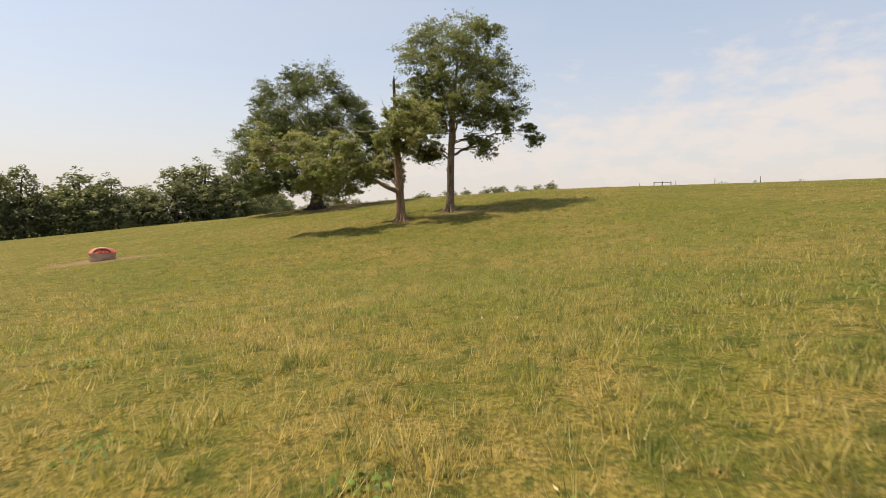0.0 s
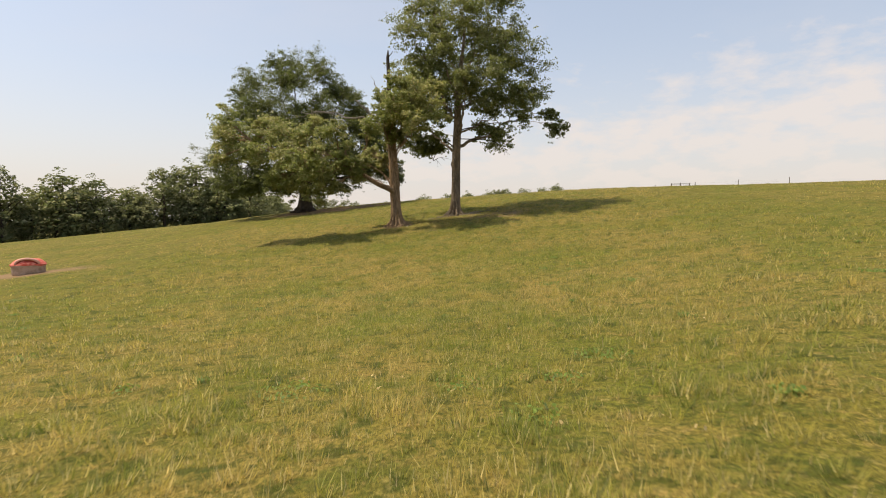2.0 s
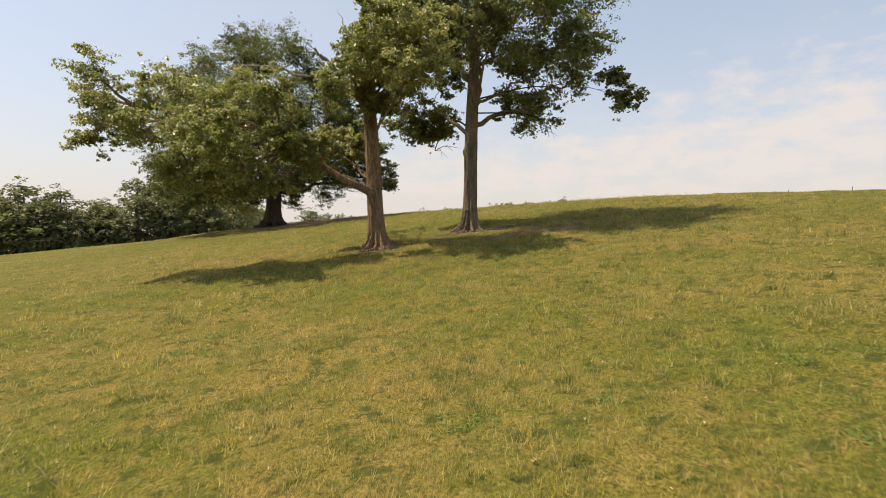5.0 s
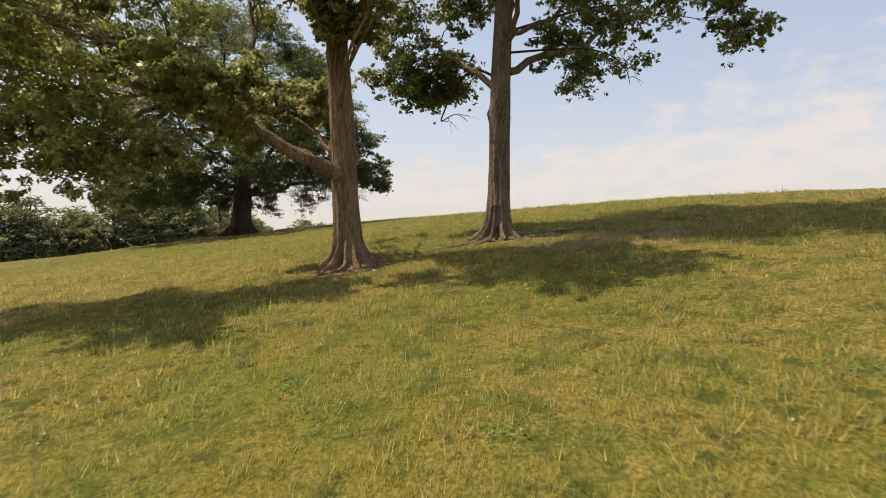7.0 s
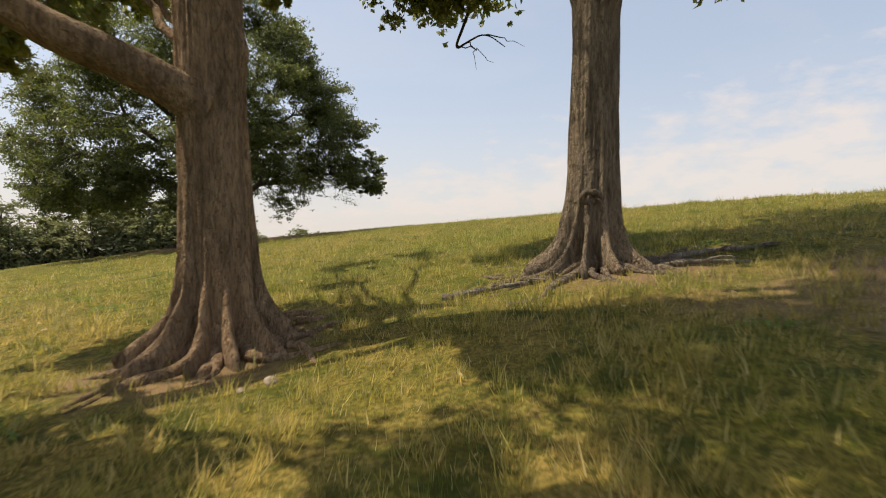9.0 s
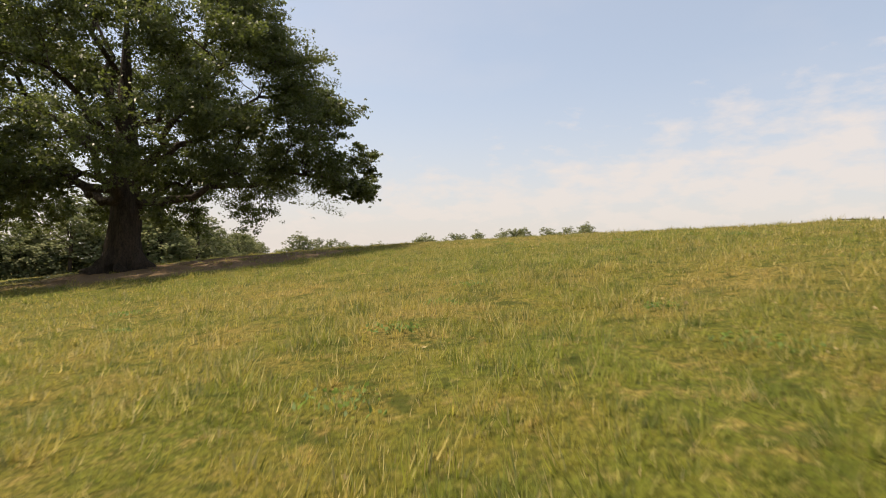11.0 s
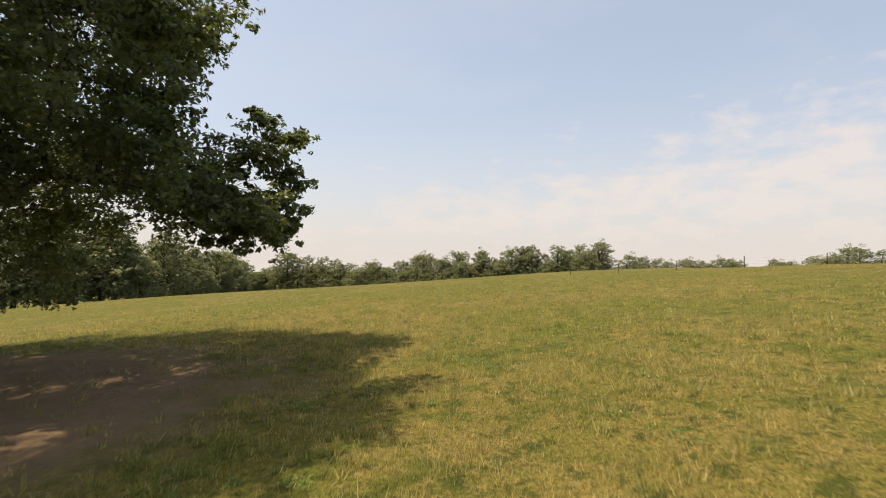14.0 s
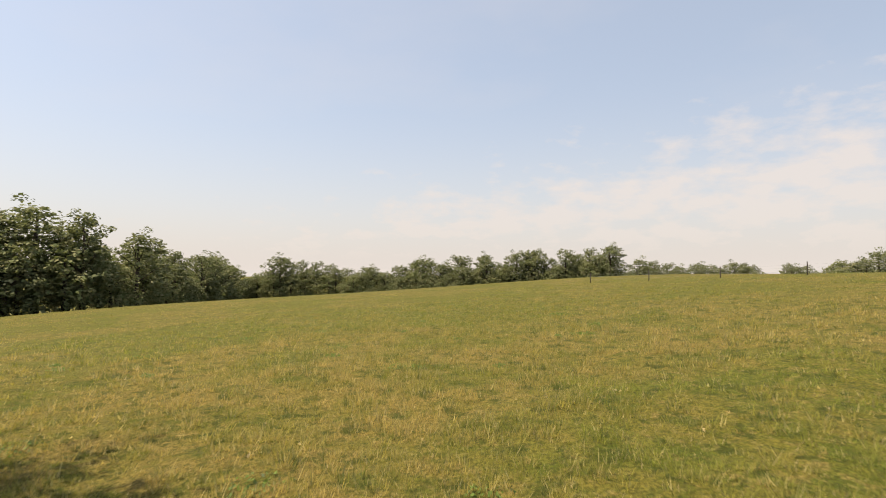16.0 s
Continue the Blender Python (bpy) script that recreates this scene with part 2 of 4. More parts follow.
k = Mat("red_rubber")
RED = k.solid(k.mix(k.span(k.noise(6, 4), 0.4, 0.65), (0.55, 0.085, 0.055), (0.68, 0.22, 0.16)), 0.6, k.bump(k.noise(18, 3), 0.3, 0.02))
k = Mat("faded_rubber")
FADED = k.solid(k.mix(k.noise(7, 4), (0.66, 0.30, 0.23), (0.75, 0.46, 0.38)), 0.7)
# the lid's red darkened, with the shade under the lid in its colour
k = Mat("shaded_red_rubber")
SHADED_RED = k.solid(k.mix(k.noise(5, 4), (0.16, 0.03, 0.02), (0.30, 0.05, 0.035)), 0.8)
k = Mat("mud_splashed_plastic")
TUB = k.solid(k.mix(k.span(k.noise(3.0, 5, 0.7), 0.42, 0.62), (0.46, 0.34, 0.27), (0.33, 0.235, 0.175)), 0.75, k.bump(k.noise(9, 4), 0.4, 0.02))
k = Mat("galvanised_steel")
STEEL = k.solid(k.mix(k.noise(8, 4), (0.30, 0.30, 0.29), (0.46, 0.45, 0.43)), 0.5, metal=0.7)

# ---- ground ----
BASE = -2.84
HILLS = [(0, 5, 14, 1.26), (0, 25, 14, -1.20), (-14, 32, 14, 0.21), (14, 32, 16, 0.52), (0, 52, 12, 0.40), (-18, 55, 16, 0.52), (14, 62, 16, 1.41), (0, 84, 18, 0.26), (-20, 86, 20, 2.17), (22, 90, 24, 1.17), (48, 85, 30, 0.28), (42, 128, 32, 2.10), (0, 125, 30, 1.39), (-50, 60, 35, -1.11), (-50, 125, 35, 2.39), (-70, 190, 45, 3.77), (0, 200, 50, 1.45), (50, 220, 50, 6.38), (-70, 290, 60, 1.90), (40, 30, 30, -0.15), (-45, 15, 40, -0.79), (110, 150, 80, 3.57), (120, 40, 80, 8.51), (-130, 110, 60, -0.02), (0, 340, 110, -1.40), (-170, 200, 80, -6.03)]


def land(x, y):
    """Height of the pasture at a place (numbers or arrays)."""
    z = BASE + 0.0 * x
    for a, b, s, v in HILLS:
        z = z + v * np.exp(-((x - a) ** 2 + (y - b) ** 2) / (2 * s * s))
    return z


def hummocks(x, y):
    return (0.045 * np.sin(1.7 * x + 0.9 * np.sin(0.8 * y)) * np.sin(1.3 * y + 0.7 * np.sin(1.1 * x)) + 0.05 * np.sin(0.63 * x + 1.2) * np.sin(0.71 * y + 0.4 * np.sin(0.5 * x))
            + 0.018 * np.sin(4.1 * x + 2 * np.sin(1.9 * y)) * np.sin(3.7 * y + np.sin(2.3 * x)))


def ground_at(x, y):
    return float(land(float(x), float(y)) + hummocks(float(x), float(y)))


def mesh_from(name, verts, faces, smooth=False):
    me = bpy.data.meshes.new(name)
    me.from_pydata(verts, [], faces)
    if smooth:
        me.polygons.foreach_set("use_smooth", [True] * len(me.polygons))
    me.update()
    return me


def soup(name, verts, size, material):
    """A mesh of loose faces with 3 or 4 corners each, from an array of corners."""
    verts = np.ascontiguousarray(verts, dtype=np.float32).reshape(-1, 3)
    n = len(verts)
    me = bpy.data.meshes.new(name)
    me.vertices.add(n), me.loops.add(n), me.polygons.add(n // size)
    me.vertices.foreach_set("co", verts.ravel())
    me.loops.foreach_set("vertex_index", np.arange(n, dtype=np.int32))
    me.polygons.foreach_set("loop_start", np.arange(0, n, size, dtype=np.int32))
    me.update(calc_edges=True)
    me.materials.append(material)
    return me


def ease(n, core, far):
    """n offsets on each side of zero, even in the core and stretching out to far."""
    s = np.linspace(0, 1, n)
    return core * s + (far - core) * s ** 7


xs = np.concatenate((-ease(190, 62, 2600)[:0:-1], ease(190, 62, 2600))) - 4
ys = np.concatenate((-ease(190, 70, 900)[:0:-1], ease(230, 85, 3200))) + 48
gx, gy = np.meshgrid(xs, ys)
gz = land(gx, gy) + hummocks(gx, gy) * np.clip(1.4 - np.hypot(gx, gy - 45) / 120, 0, 1)
cols = len(xs)
idx = np.arange(len(ys) * cols).reshape(len(ys), cols)
quads = np.stack((idx[:-1, :-1], idx[:-1, 1:], idx[1:, 1:], idx[1:, :-1]), -1).reshape(-1, 4)
me = mesh_from("ground", np.stack((gx, gy, gz), -1).reshape(-1, 3).tolist(), quads.tolist(), True)
me.materials.append(MEADOW)
tagged(new("ground", me), "rolling pasture of short green and straw coloured grass", "ground", kind="structure")

# ---- helpers for things ----
def part(name, verts, faces, material, parent, label="", smooth=True):
    me = mesh_from(name, verts, faces, smooth)
    me.materials.append(material)
    ob = new(name, me)
    ob.parent = parent
    return tagged(ob, label)


def thing(name, x, y, z, label, category, group="", turn=0.0):
    ob = new(name)
    ob.matrix_basis = pose(x, y, z, 0, 0, turn)
    ob.empty_display_size = 0.2
    return tagged(ob, label, category, group)


def tube(V, F, pts, radii, sides=8, shape=None, cap=True):
    """Adds a round, tapering tube along points; shape(angle, i) scales the radius."""
    pts = [Vector(p) for p in pts]
    first, ref = len(V), Vector((0.31, 0.93, 0.17))
    for i, p in enumerate(pts):
        d = (pts[min(i + 1, len(pts) - 1)] - pts[max(i - 1, 0)]).normalized()
        a = d.cross(ref)
        a = a.normalized() if a.length > 0.05 else d.orthogonal().normalized()
        b = d.cross(a)
        for j in range(sides):
            w = 2 * math.pi * j / sides
            r = radii[i] * (shape(w, i) if shape else 1.0)
            V.append(tuple(p + (a * math.cos(w) + b * math.sin(w)) * r))
    for i in range(len(pts) - 1):
        for j in range(sides):
            q = first + i * sides
            F.append((q + j, q + (j + 1) % sides, q + sides + (j + 1) % sides, q + sides + j))
    if cap:
        F.append(tuple(first + (len(pts) - 1) * sides + j for j in range(sides)))
        F.append(tuple(first + j for j in reversed(range(sides))))


def bend(a, b, lift, n, rng, wob=0.12):
    """A limb's line from a to b, bowed by lift and a little crooked."""
    a, b = Vector(a), Vector(b)
    mid = a.lerp(b, 0.45) + Vector(lift)
    size = (b - a).length
    out = []
    for i in range(n + 1):
        t = i / n
        p = a * (1 - t) ** 2 + mid * 2 * t * (1 - t) + b * t * t
        if 0 < i < n:
            p += Vector((rng.uniform(-1, 1), rng.uniform(-1, 1), rng.uniform(-1, 1))) * wob * size / n
        out.append(p)
    return out


def soften(path, rounds=3):
    """Cuts the corners of a line of points."""
    path = [Vector(p) for p in path]
    for _ in range(rounds):
        out = [path[0]]
        for a, b in zip(path, path[1:]):
            out += [a.lerp(b, 0.25), a.lerp(b, 0.75)]
        path = out + [path[-1]]
    return path


def leaves(rng, centre, spread, count, size, shell=0.40, slim=1.0):
    """Corners of leaves (pointed quads, folded by their tilt) in a clump that thins towards its outside."""
    d = rng.normal(size=(count, 3))
    d /= np.linalg.norm(d, axis=1)[:, None]
    r = rng.random(count)[:, None] ** shell
    p = np.asarray(centre) + d * r * np.asarray(spread)
    nrm = d * 0.55 + rng.normal(size=(count, 3)) * 0.6 + np.array((0, 0, 0.55))
    nrm /= np.linalg.norm(nrm, axis=1)[:, None]
    ax = rng.normal(size=(count, 3)) + np.array((0, 0, -0.35))
    ax -= nrm * (ax * nrm).sum(1)[:, None]
    ax /= np.linalg.norm(ax, axis=1)[:, None]
    side = np.cross(nrm, ax)
    le = (size * rng.uniform(0.65, 1.3, count))[:, None]
    wi = le * slim * rng.uniform(0.5, 0.75, count)[:, None]
    curl = nrm * le * rng.uniform(-0.15, 0.15, count)[:, None]
    return np.stack((p - ax * le * 0.5, p + side * wi * 0.5 - ax * le * 0.04 + curl, p + ax * le * 0.5, p - side * wi * 0.5 - ax * le * 0.04 + curl), 1)


def trunk_mesh(parent, name, line, radii, flutes, seed, material, flare=0.9, sides=40, label="", knots=(), toe=0.30):
    """A trunk with ribs that swell into roots at its foot; knots are (height, turn, size)."""
    rng = random.Random(seed)
    line = [Vector(p) for p in line]
    pts, rad = [], []
    steps = 110
    for i in range(steps + 1):
        t = i / steps
        t = t ** 1.6
        f = t * (len(line) - 1)
        a = min(int(f), len(line) - 2)
        pts.append(line[a].lerp(line[a + 1], f - a))
        rad.append(radii[a] * (1 - f + a) + radii[a + 1] * (f - a))
    ph = [rng.uniform(0, 6.28) for _ in range(6)]
    amp = [rng.uniform(0.6, 1.3) for _ in range(flutes)]

    def shape(w, i):
        z = pts[i].z
        foot = math.exp(-max(z, 0) / toe)
        rib = math.cos(flutes * w + ph[0] + 0.9 * math.sin(w + ph[1]) + 1.6 * noise.noise(Vector((0.8 * math.cos(w), 0.8 * math.sin(w), 1.3 * z + seed))))
        which = amp[int((w + ph[0]) / (2 * math.pi) * flutes) % flutes]
        s = 1 + flare * foot * (0.36 + 0.85 * max(rib, -0.55) * which) + 0.10 * math.exp(-max(z, 0) / 0.75) + 0.085 * rib * math.exp(-max(z, 0) / 0.8)
        s += 0.030 * math.sin(3 * w + 1.3 * z + ph[2]) + 0.012 * math.sin(11 * w + ph[3] + 0.8 * math.sin(2.1 * z)) + 0.02 * math.sin(5 * w - 2.3 * z + ph[4])
        cx, sx = math.cos(w), math.sin(w)
        s += 0.085 * noise.noise(Vector((2.6 * cx, 2.6 * sx, 0.42 * z + seed))) + 0.07 * abs(noise.noise(Vector((6 * cx, 6 * sx, 0.5 * z + seed)))) + 0.075 * noise.noise(Vector((9 * cx, 9 * sx, 0.9 * z + seed))) + 0.03 * noise.noise(Vector((19 * cx, 19 * sx, 2.2 * z)))
        s += foot * 0.42 * noise.noise(Vector((3.6 * cx, 3.6 * sx, 3.4 * z + seed))) + foot * 0.12 * noise.noise(Vector((9 * cx, 9 * sx, 8 * z + seed)))
        for h, turn, size in knots:
            dw = (w - turn + math.pi) % (2 * math.pi) - math.pi
            s += size * math.exp(-((z - h) / 0.16) ** 2 - (dw / 0.38) ** 2)
        return s

    V, F = [], []
    tube(V, F, pts, rad, sides, shape)
    return part(name, V, F, material, parent, label), pts, rad


def roots(parent, material, rng, ground, count, reach, thick):
    """Surface roots that leave the foot as ridges, wander and dive under the turf."""
    for i in range(count):
        w = 2 * math.pi * (i + rng.uniform(-0.3, 0.3)) / count
        ln = reach * rng.uniform(0.5, 1.2)
        sway, ph = rng.uniform(-0.5, 0.5), rng.uniform(0, 6)
        pts, rad = [], []
        for j in range(15):
            t = j / 14
            w2 = w + sway * t * t + 0.10 * math.sin(6 * t + ph)
            d = 0.24 + ln * t
            x, y = d * math.cos(w2), d * math.sin(w2)
            pts.append((x, y, ground(x, y) + 0.20 * math.exp(-7 * t) + thick * (0.50 - 0.70 * t) + 0.014 * math.sin(13 * t + ph)))
            rad.append(thick * (0.95 * (1 - t) ** 0.7 + 0.16) * rng.uniform(0.88, 1.12))
        V, F = [], []
        tube(V, F, pts, rad, 10, lambda q, n: 1 + 0.14 * math.sin(2 * q + 0.9 * n) + 0.08 * math.sin(5 * q + 1.7 * n))
        part("root", V, F, material, parent)


def boughs(parent, rng, specs, bark):
    """Main limbs that leave the trunk; specs: (height, turn in degrees, reach, rise, thickness, trunk's lean per metre)."""
    made = []
    for h, turn, reach, rise, r, drift in specs:
        w = radians(turn)
        a = Vector((drift * h, 0, h))
        b = Vector((reach * math.cos(w), reach * math.sin(w), h + rise))
        pts = bend(a, b, (0, 0, -0.18 * rise + 0.06 * reach), 10, rng, 0.35)
        V, F = [], []
        tube(V, F, pts, [r * (1 - 0.72 * i / 10) for i in range(11)], 10, lambda q, i: 1 + 0.06 * math.sin(3 * q + i))
        part("main_limb", V, F, bark, parent)
        made += [(p, r * (1 - 0.72 * i / 10)) for i, p in enumerate(pts) if i > 1]
    return made


def nearest_bough(points, extra=0.0):
    def attach(lobe):
        c = Vector(lobe[:3])
        p, r = min(points, key=lambda q: (q[0] - c).length + 0.9 * max(0, q[0].z - c.z + 0.2))
        return p, min(0.55 * r, 0.10), (0, 0, 0.12 * (p - c).length)
    return attach


def crown_of(parent, rng, lobes, attach, bark, leaf, size, per, count, flat=0.9, slim=0.68):
    """Limbs that end in lobes of twigs and leaves. lobes: (x, y, z, radius); attach(lobe) gives the limb's foot and thickness."""
    nr = np.random.default_rng(rng.randrange(10 ** 6))
    cards, TV, TF = [], [], []
    for lx, ly, lz, lr in lobes:
        foot, thick, lift = attach((lx, ly, lz, lr))
        tip = Vector((lx, ly, lz))
        V, F = [], []
        way = bend(foot, tip, lift, 8, rng, 0.3)
        tube(V, F, way, [thick * (1 - 0.80 * i / 8) for i in range(9)], 8)
        part("limb", V, F, bark, parent)
        for c in range(per):
            d = Vector((rng.gauss(0, 1), rng.gauss(0, 1), rng.gauss(0, 0.9)))
            d = d.normalized() * lr * rng.uniform(0.25, 1.08)
            d.z *= flat
            end = tip + d
            start = way[rng.choice((5, 6, 7, 8, 8))]
            tw = bend(start, end, (0, 0, 0.15 * lr), 4, rng, 0.25)
            tube(TV, TF, tw, [max(thick * 0.22 * (1 - 0.8 * i / 4), 0.007) for i in range(5)], 3, cap=False)
            cr = lr * rng.uniform(0.16, 0.40)
            n = count * rng.uniform(0.5, 1.5)
            cards.append(leaves(nr, end, (cr * rng.uniform(0.8, 1.3), cr * rng.uniform(0.8, 1.3), cr * rng.uniform(0.35, 0.75)), int(n), size, 0.55, slim))
            # sprays that stand out of the clump
            for q in range(3):
                v = np.array((rng.gauss(0, 1), rng.gauss(0, 1), rng.gauss(-0.2, 0.7)))
                v *= cr * rng.uniform(0.9, 1.45) / np.linalg.norm(v)
                cards.append(leaves(nr, np.asarray(end) + v, (cr * 0.28, cr * 0.28, cr * 0.2), int(n * 0.10) + 2, size, 0.5, slim))
            cards.append(leaves(nr, tw[3], (cr * 0.8, cr * 0.8, cr * 0.5), int(n * 0.2), size, 0.4, slim))
    tagged(part("twig_spray", TV, TF, bark, parent), kind="stuff")
    me = soup("crown", np.concatenate(cards), 4, leaf)
    ob = new("crown", me)
    ob.parent = parent
    return tagged(ob, kind="stuff")


# ---- the broken tree with the long low limbs ----
def local_ground(x0, y0):
    z0 = ground_at(x0, y0)
    return lambda x, y: ground_at(x0 + x, y0 + y) - z0


def broken_tree():
    rng = random.Random(11)
    x0, y0 = TREE_A
    tr = thing("broken_tree", x0, y0, ground_at(x0, y0), "old weathered tree with a snapped dead top and yellowing low foliage", "tree")
    line = [(0.0, 0, -0.35), (-0.02, 0, 0.6), (-0.06, 0, 1.6), (-0.12, 0, 3.0), (-0.20, 0, 4.6), (-0.28, 0.05, 6.2), (-0.36, 0.1, 8.2)]
    trunk, pts, rad = trunk_mesh(tr, "trunk", line, [0.36, 0.335, 0.320, 0.315, 0.30, 0.26, 0.17], 11, 5, BARK_A, 1.15, 132, knots=((4.9, 4.2, 0.22), (2.9, 3.3, 0.25), (5.6, 1.0, 0.15)))
    roots(tr, BARK_A, rng, local_ground(x0, y0), 17, 1.15, 0.070)
    # dead snapped spire
    V, F = [], []
    spire = [(-0.34, 0.1, 7.6), (-0.40, 0.1, 9.2), (-0.44, 0.12, 10.6), (-0.50, 0.1, 11.7), (-0.46, 0.1, 12.2)]
    tube(V, F, spire, [0.19, 0.15, 0.12, 0.10, 0.035], 9, lambda w, i: 1 + 0.25 * math.sin(3 * w + i))
    tube(V, F, bend((-0.47, 0.1, 11.7), (-0.12, 0.1, 12.15), (0, 0, -0.05), 4, rng), [0.05, 0.04, 0.03, 0.025, 0.012], 6)
    part("snag", V, F, BARK_OAK, tr, "dark splintered dead top")
    # dead bleached limbs
    for a, b, lift, r in (((-0.25, 0, 6.0), (-2.6, -0.3, 8.7), (-0.2, 0, 0.4), 0.17), ((-1.2, -0.1, 7.0), (-6.5, -0.4, 7.9), (-0.3, 0, 0.6), 0.09),
                          ((-0.35, 0, 8.0), (-1.5, 0.2, 10.0), (-0.2, 0, 0.3), 0.07), ((-4.0, -0.6, 7.6), (-7.4, -1.6, 7.3), (0, 0, 0.3), 0.035)):
        V, F = [], []
        tube(V, F, bend(a, b, lift, 9, rng, 0.3), [r * (1 - 0.75 * i / 9) for i in range(10)], 8)
        for q in range(4):
            s = Vector(a).lerp(Vector(b), rng.uniform(0.5, 0.95))
            e = s + Vector((rng.uniform(-1.1, 0.2), rng.uniform(-0.6, 0.6), rng.uniform(0.1, 0.9)))
            tube(V, F, bend(s, e, (0, 0, 0.1), 4, rng, 0.3), [r * 0.28, r * 0.22, r * 0.17, r * 0.12, 0.005], 5)
        part("dead_limb", V, F, DEADWOOD, tr, "bleached dead limb")
    # heavy low limb that carries the long side of the crown
    V, F = [], []
    low = [Vector(p) for p in ((-0.12, -0.10, 2.36), (-0.62, -0.50, 2.64), (-1.30, -0.85, 2.90), (-2.2, -1.15, 3.55), (-3.5, -1.45, 4.1), (-5.2, -1.8, 4.5), (-7.2, -2.1, 5.0), (-9.2, -2.5, 5.5))]
    fine = soften(low, 2)
    last = len(fine) - 1
    tube(V, F, fine, [(0.29 - 0.09 * min(1, 8 * i / last) - 0.14 * i / last) * (1 + 0.10 * noise.noise(Vector((0.9 * i, 3.1, 0)))) for i in range(last + 1)], 24,
         lambda w, i: 1 + 0.10 * noise.noise(Vector((1.6 * math.cos(w), 1.6 * math.sin(w), 0.35 * i))) + 0.06 * noise.noise(Vector((5 * math.cos(w), 5 * math.sin(w), 0.5 * i))))
    part("main_limb", V, F, BARK_A, tr)
    # far end of the low limb, its middle, the skirt that hangs low, the side by the trunk, the tufts round the broken top
    lobes = [(-11.2, -1.6, 5.8, 1.2), (-10.8, -2.8, 6.9, 1.2), (-10.0, -1.2, 4.8, 1.0), (-9.2, -2.0, 6.2, 1.1), (-9.0, -3.4, 5.0, 1.0), (-11.4, -2.0, 4.6, 0.9), (-8.8, -1.0, 7.0, 1.0), (-11.6, -1.0, 6.4, 1.0),
             (-7.6, -2.4, 6.4, 1.4), (-7.2, -1.8, 5.2, 1.4), (-6.6, -3.8, 5.0, 1.4), (-5.8, -2.4, 6.1, 1.2), (-5.2, -3.8, 4.2, 1.3), (-4.6, -2.2, 5.2, 1.2), (-5.6, -1.6, 6.6, 1.1), (-3.8, -3.0, 6.2, 1.1),
             (-7.2, -3.2, 2.9, 1.2), (-6.0, -2.6, 2.4, 1.1), (-4.9, -3.0, 2.4, 1.0), (-3.9, -2.6, 2.7, 0.9), (-6.6, -2.0, 3.4, 1.2), (-4.2, -4.4, 3.4, 1.1), (-5.4, -5.2, 3.8, 1.1), (-7.8, -2.6, 3.1, 0.9), (-4.4, -6.0, 4.6, 0.8), (-1.4, 1.2, 4.2, 0.7), (-0.9, 1.0, 4.7, 0.6), (-2.4, 1.2, 4.5, 0.8), (-2.9, 1.0, 3.7, 0.7), (-3.8, 0.8, 4.4, 0.8), (-0.2, -0.9, 6.0, 0.6), (-0.5, -0.7, 6.7, 0.7), (0.5, -0.9, 5.9, 0.4),
             (-3.2, -2.2, 3.9, 1.0), (-2.4, -2.0, 3.4, 0.7), (-2.0, -2.4, 4.4, 0.7), (-3.0, -3.2, 4.7, 1.0), (-2.6, 5.6, 6.0, 0.6), (-1.3, 6.2, 6.6, 0.5), (-2.0, 3.2, 5.6, 0.5),
             (0.3, -0.9, 6.4, 0.7), (0.9, -1.2, 7.2, 1.0), (-0.6, -1.2, 7.2, 0.9), (0.3, -0.4, 8.4, 1.0), (1.2, -0.8, 9.0, 1.0), (1.5, -2.0, 8.0, 1.0), (-0.9, -0.4, 8.9, 0.7), (1.0, -3.0, 7.2, 1.1), (0.2, -3.8, 8.0, 1.0), (1.8, -3.8, 8.6, 1.1),
             (2.6, -4.0, 7.2, 1.1), (2.6, -3.0, 9.0, 1.0), (1.6, -4.6, 6.4, 0.9), (-1.6, -2.6, 6.4, 0.9), (0.2, -2.2, 7.8, 1.1), (1.0, -2.4, 8.8, 1.1), (0.4, -2.8, 9.6, 0.9), (-0.6, -3.2, 7.2, 0.9), (2.2, -2.0, 7.6, 1.0)]

    def attach(lobe):
        if lobe[0] < -1.2 and lobe[1] < 1:
            i = min(range(2, 8), key=lambda q: (low[q] - Vector(lobe[:3]) * 0.8).length)
            return low[i], 0.09, (0, 0, 0.3)
        h = max(2.6, lobe[2] - 1.3 - 0.25 * abs(lobe[1]))
        return (-0.1 - 0.035 * h, 0, h), 0.06, (0, 0, 0.25)

    crown_of(tr, rng, lobes, attach, BARK_A, LEAF_A, 0.145, 21, 66, slim=0.75)


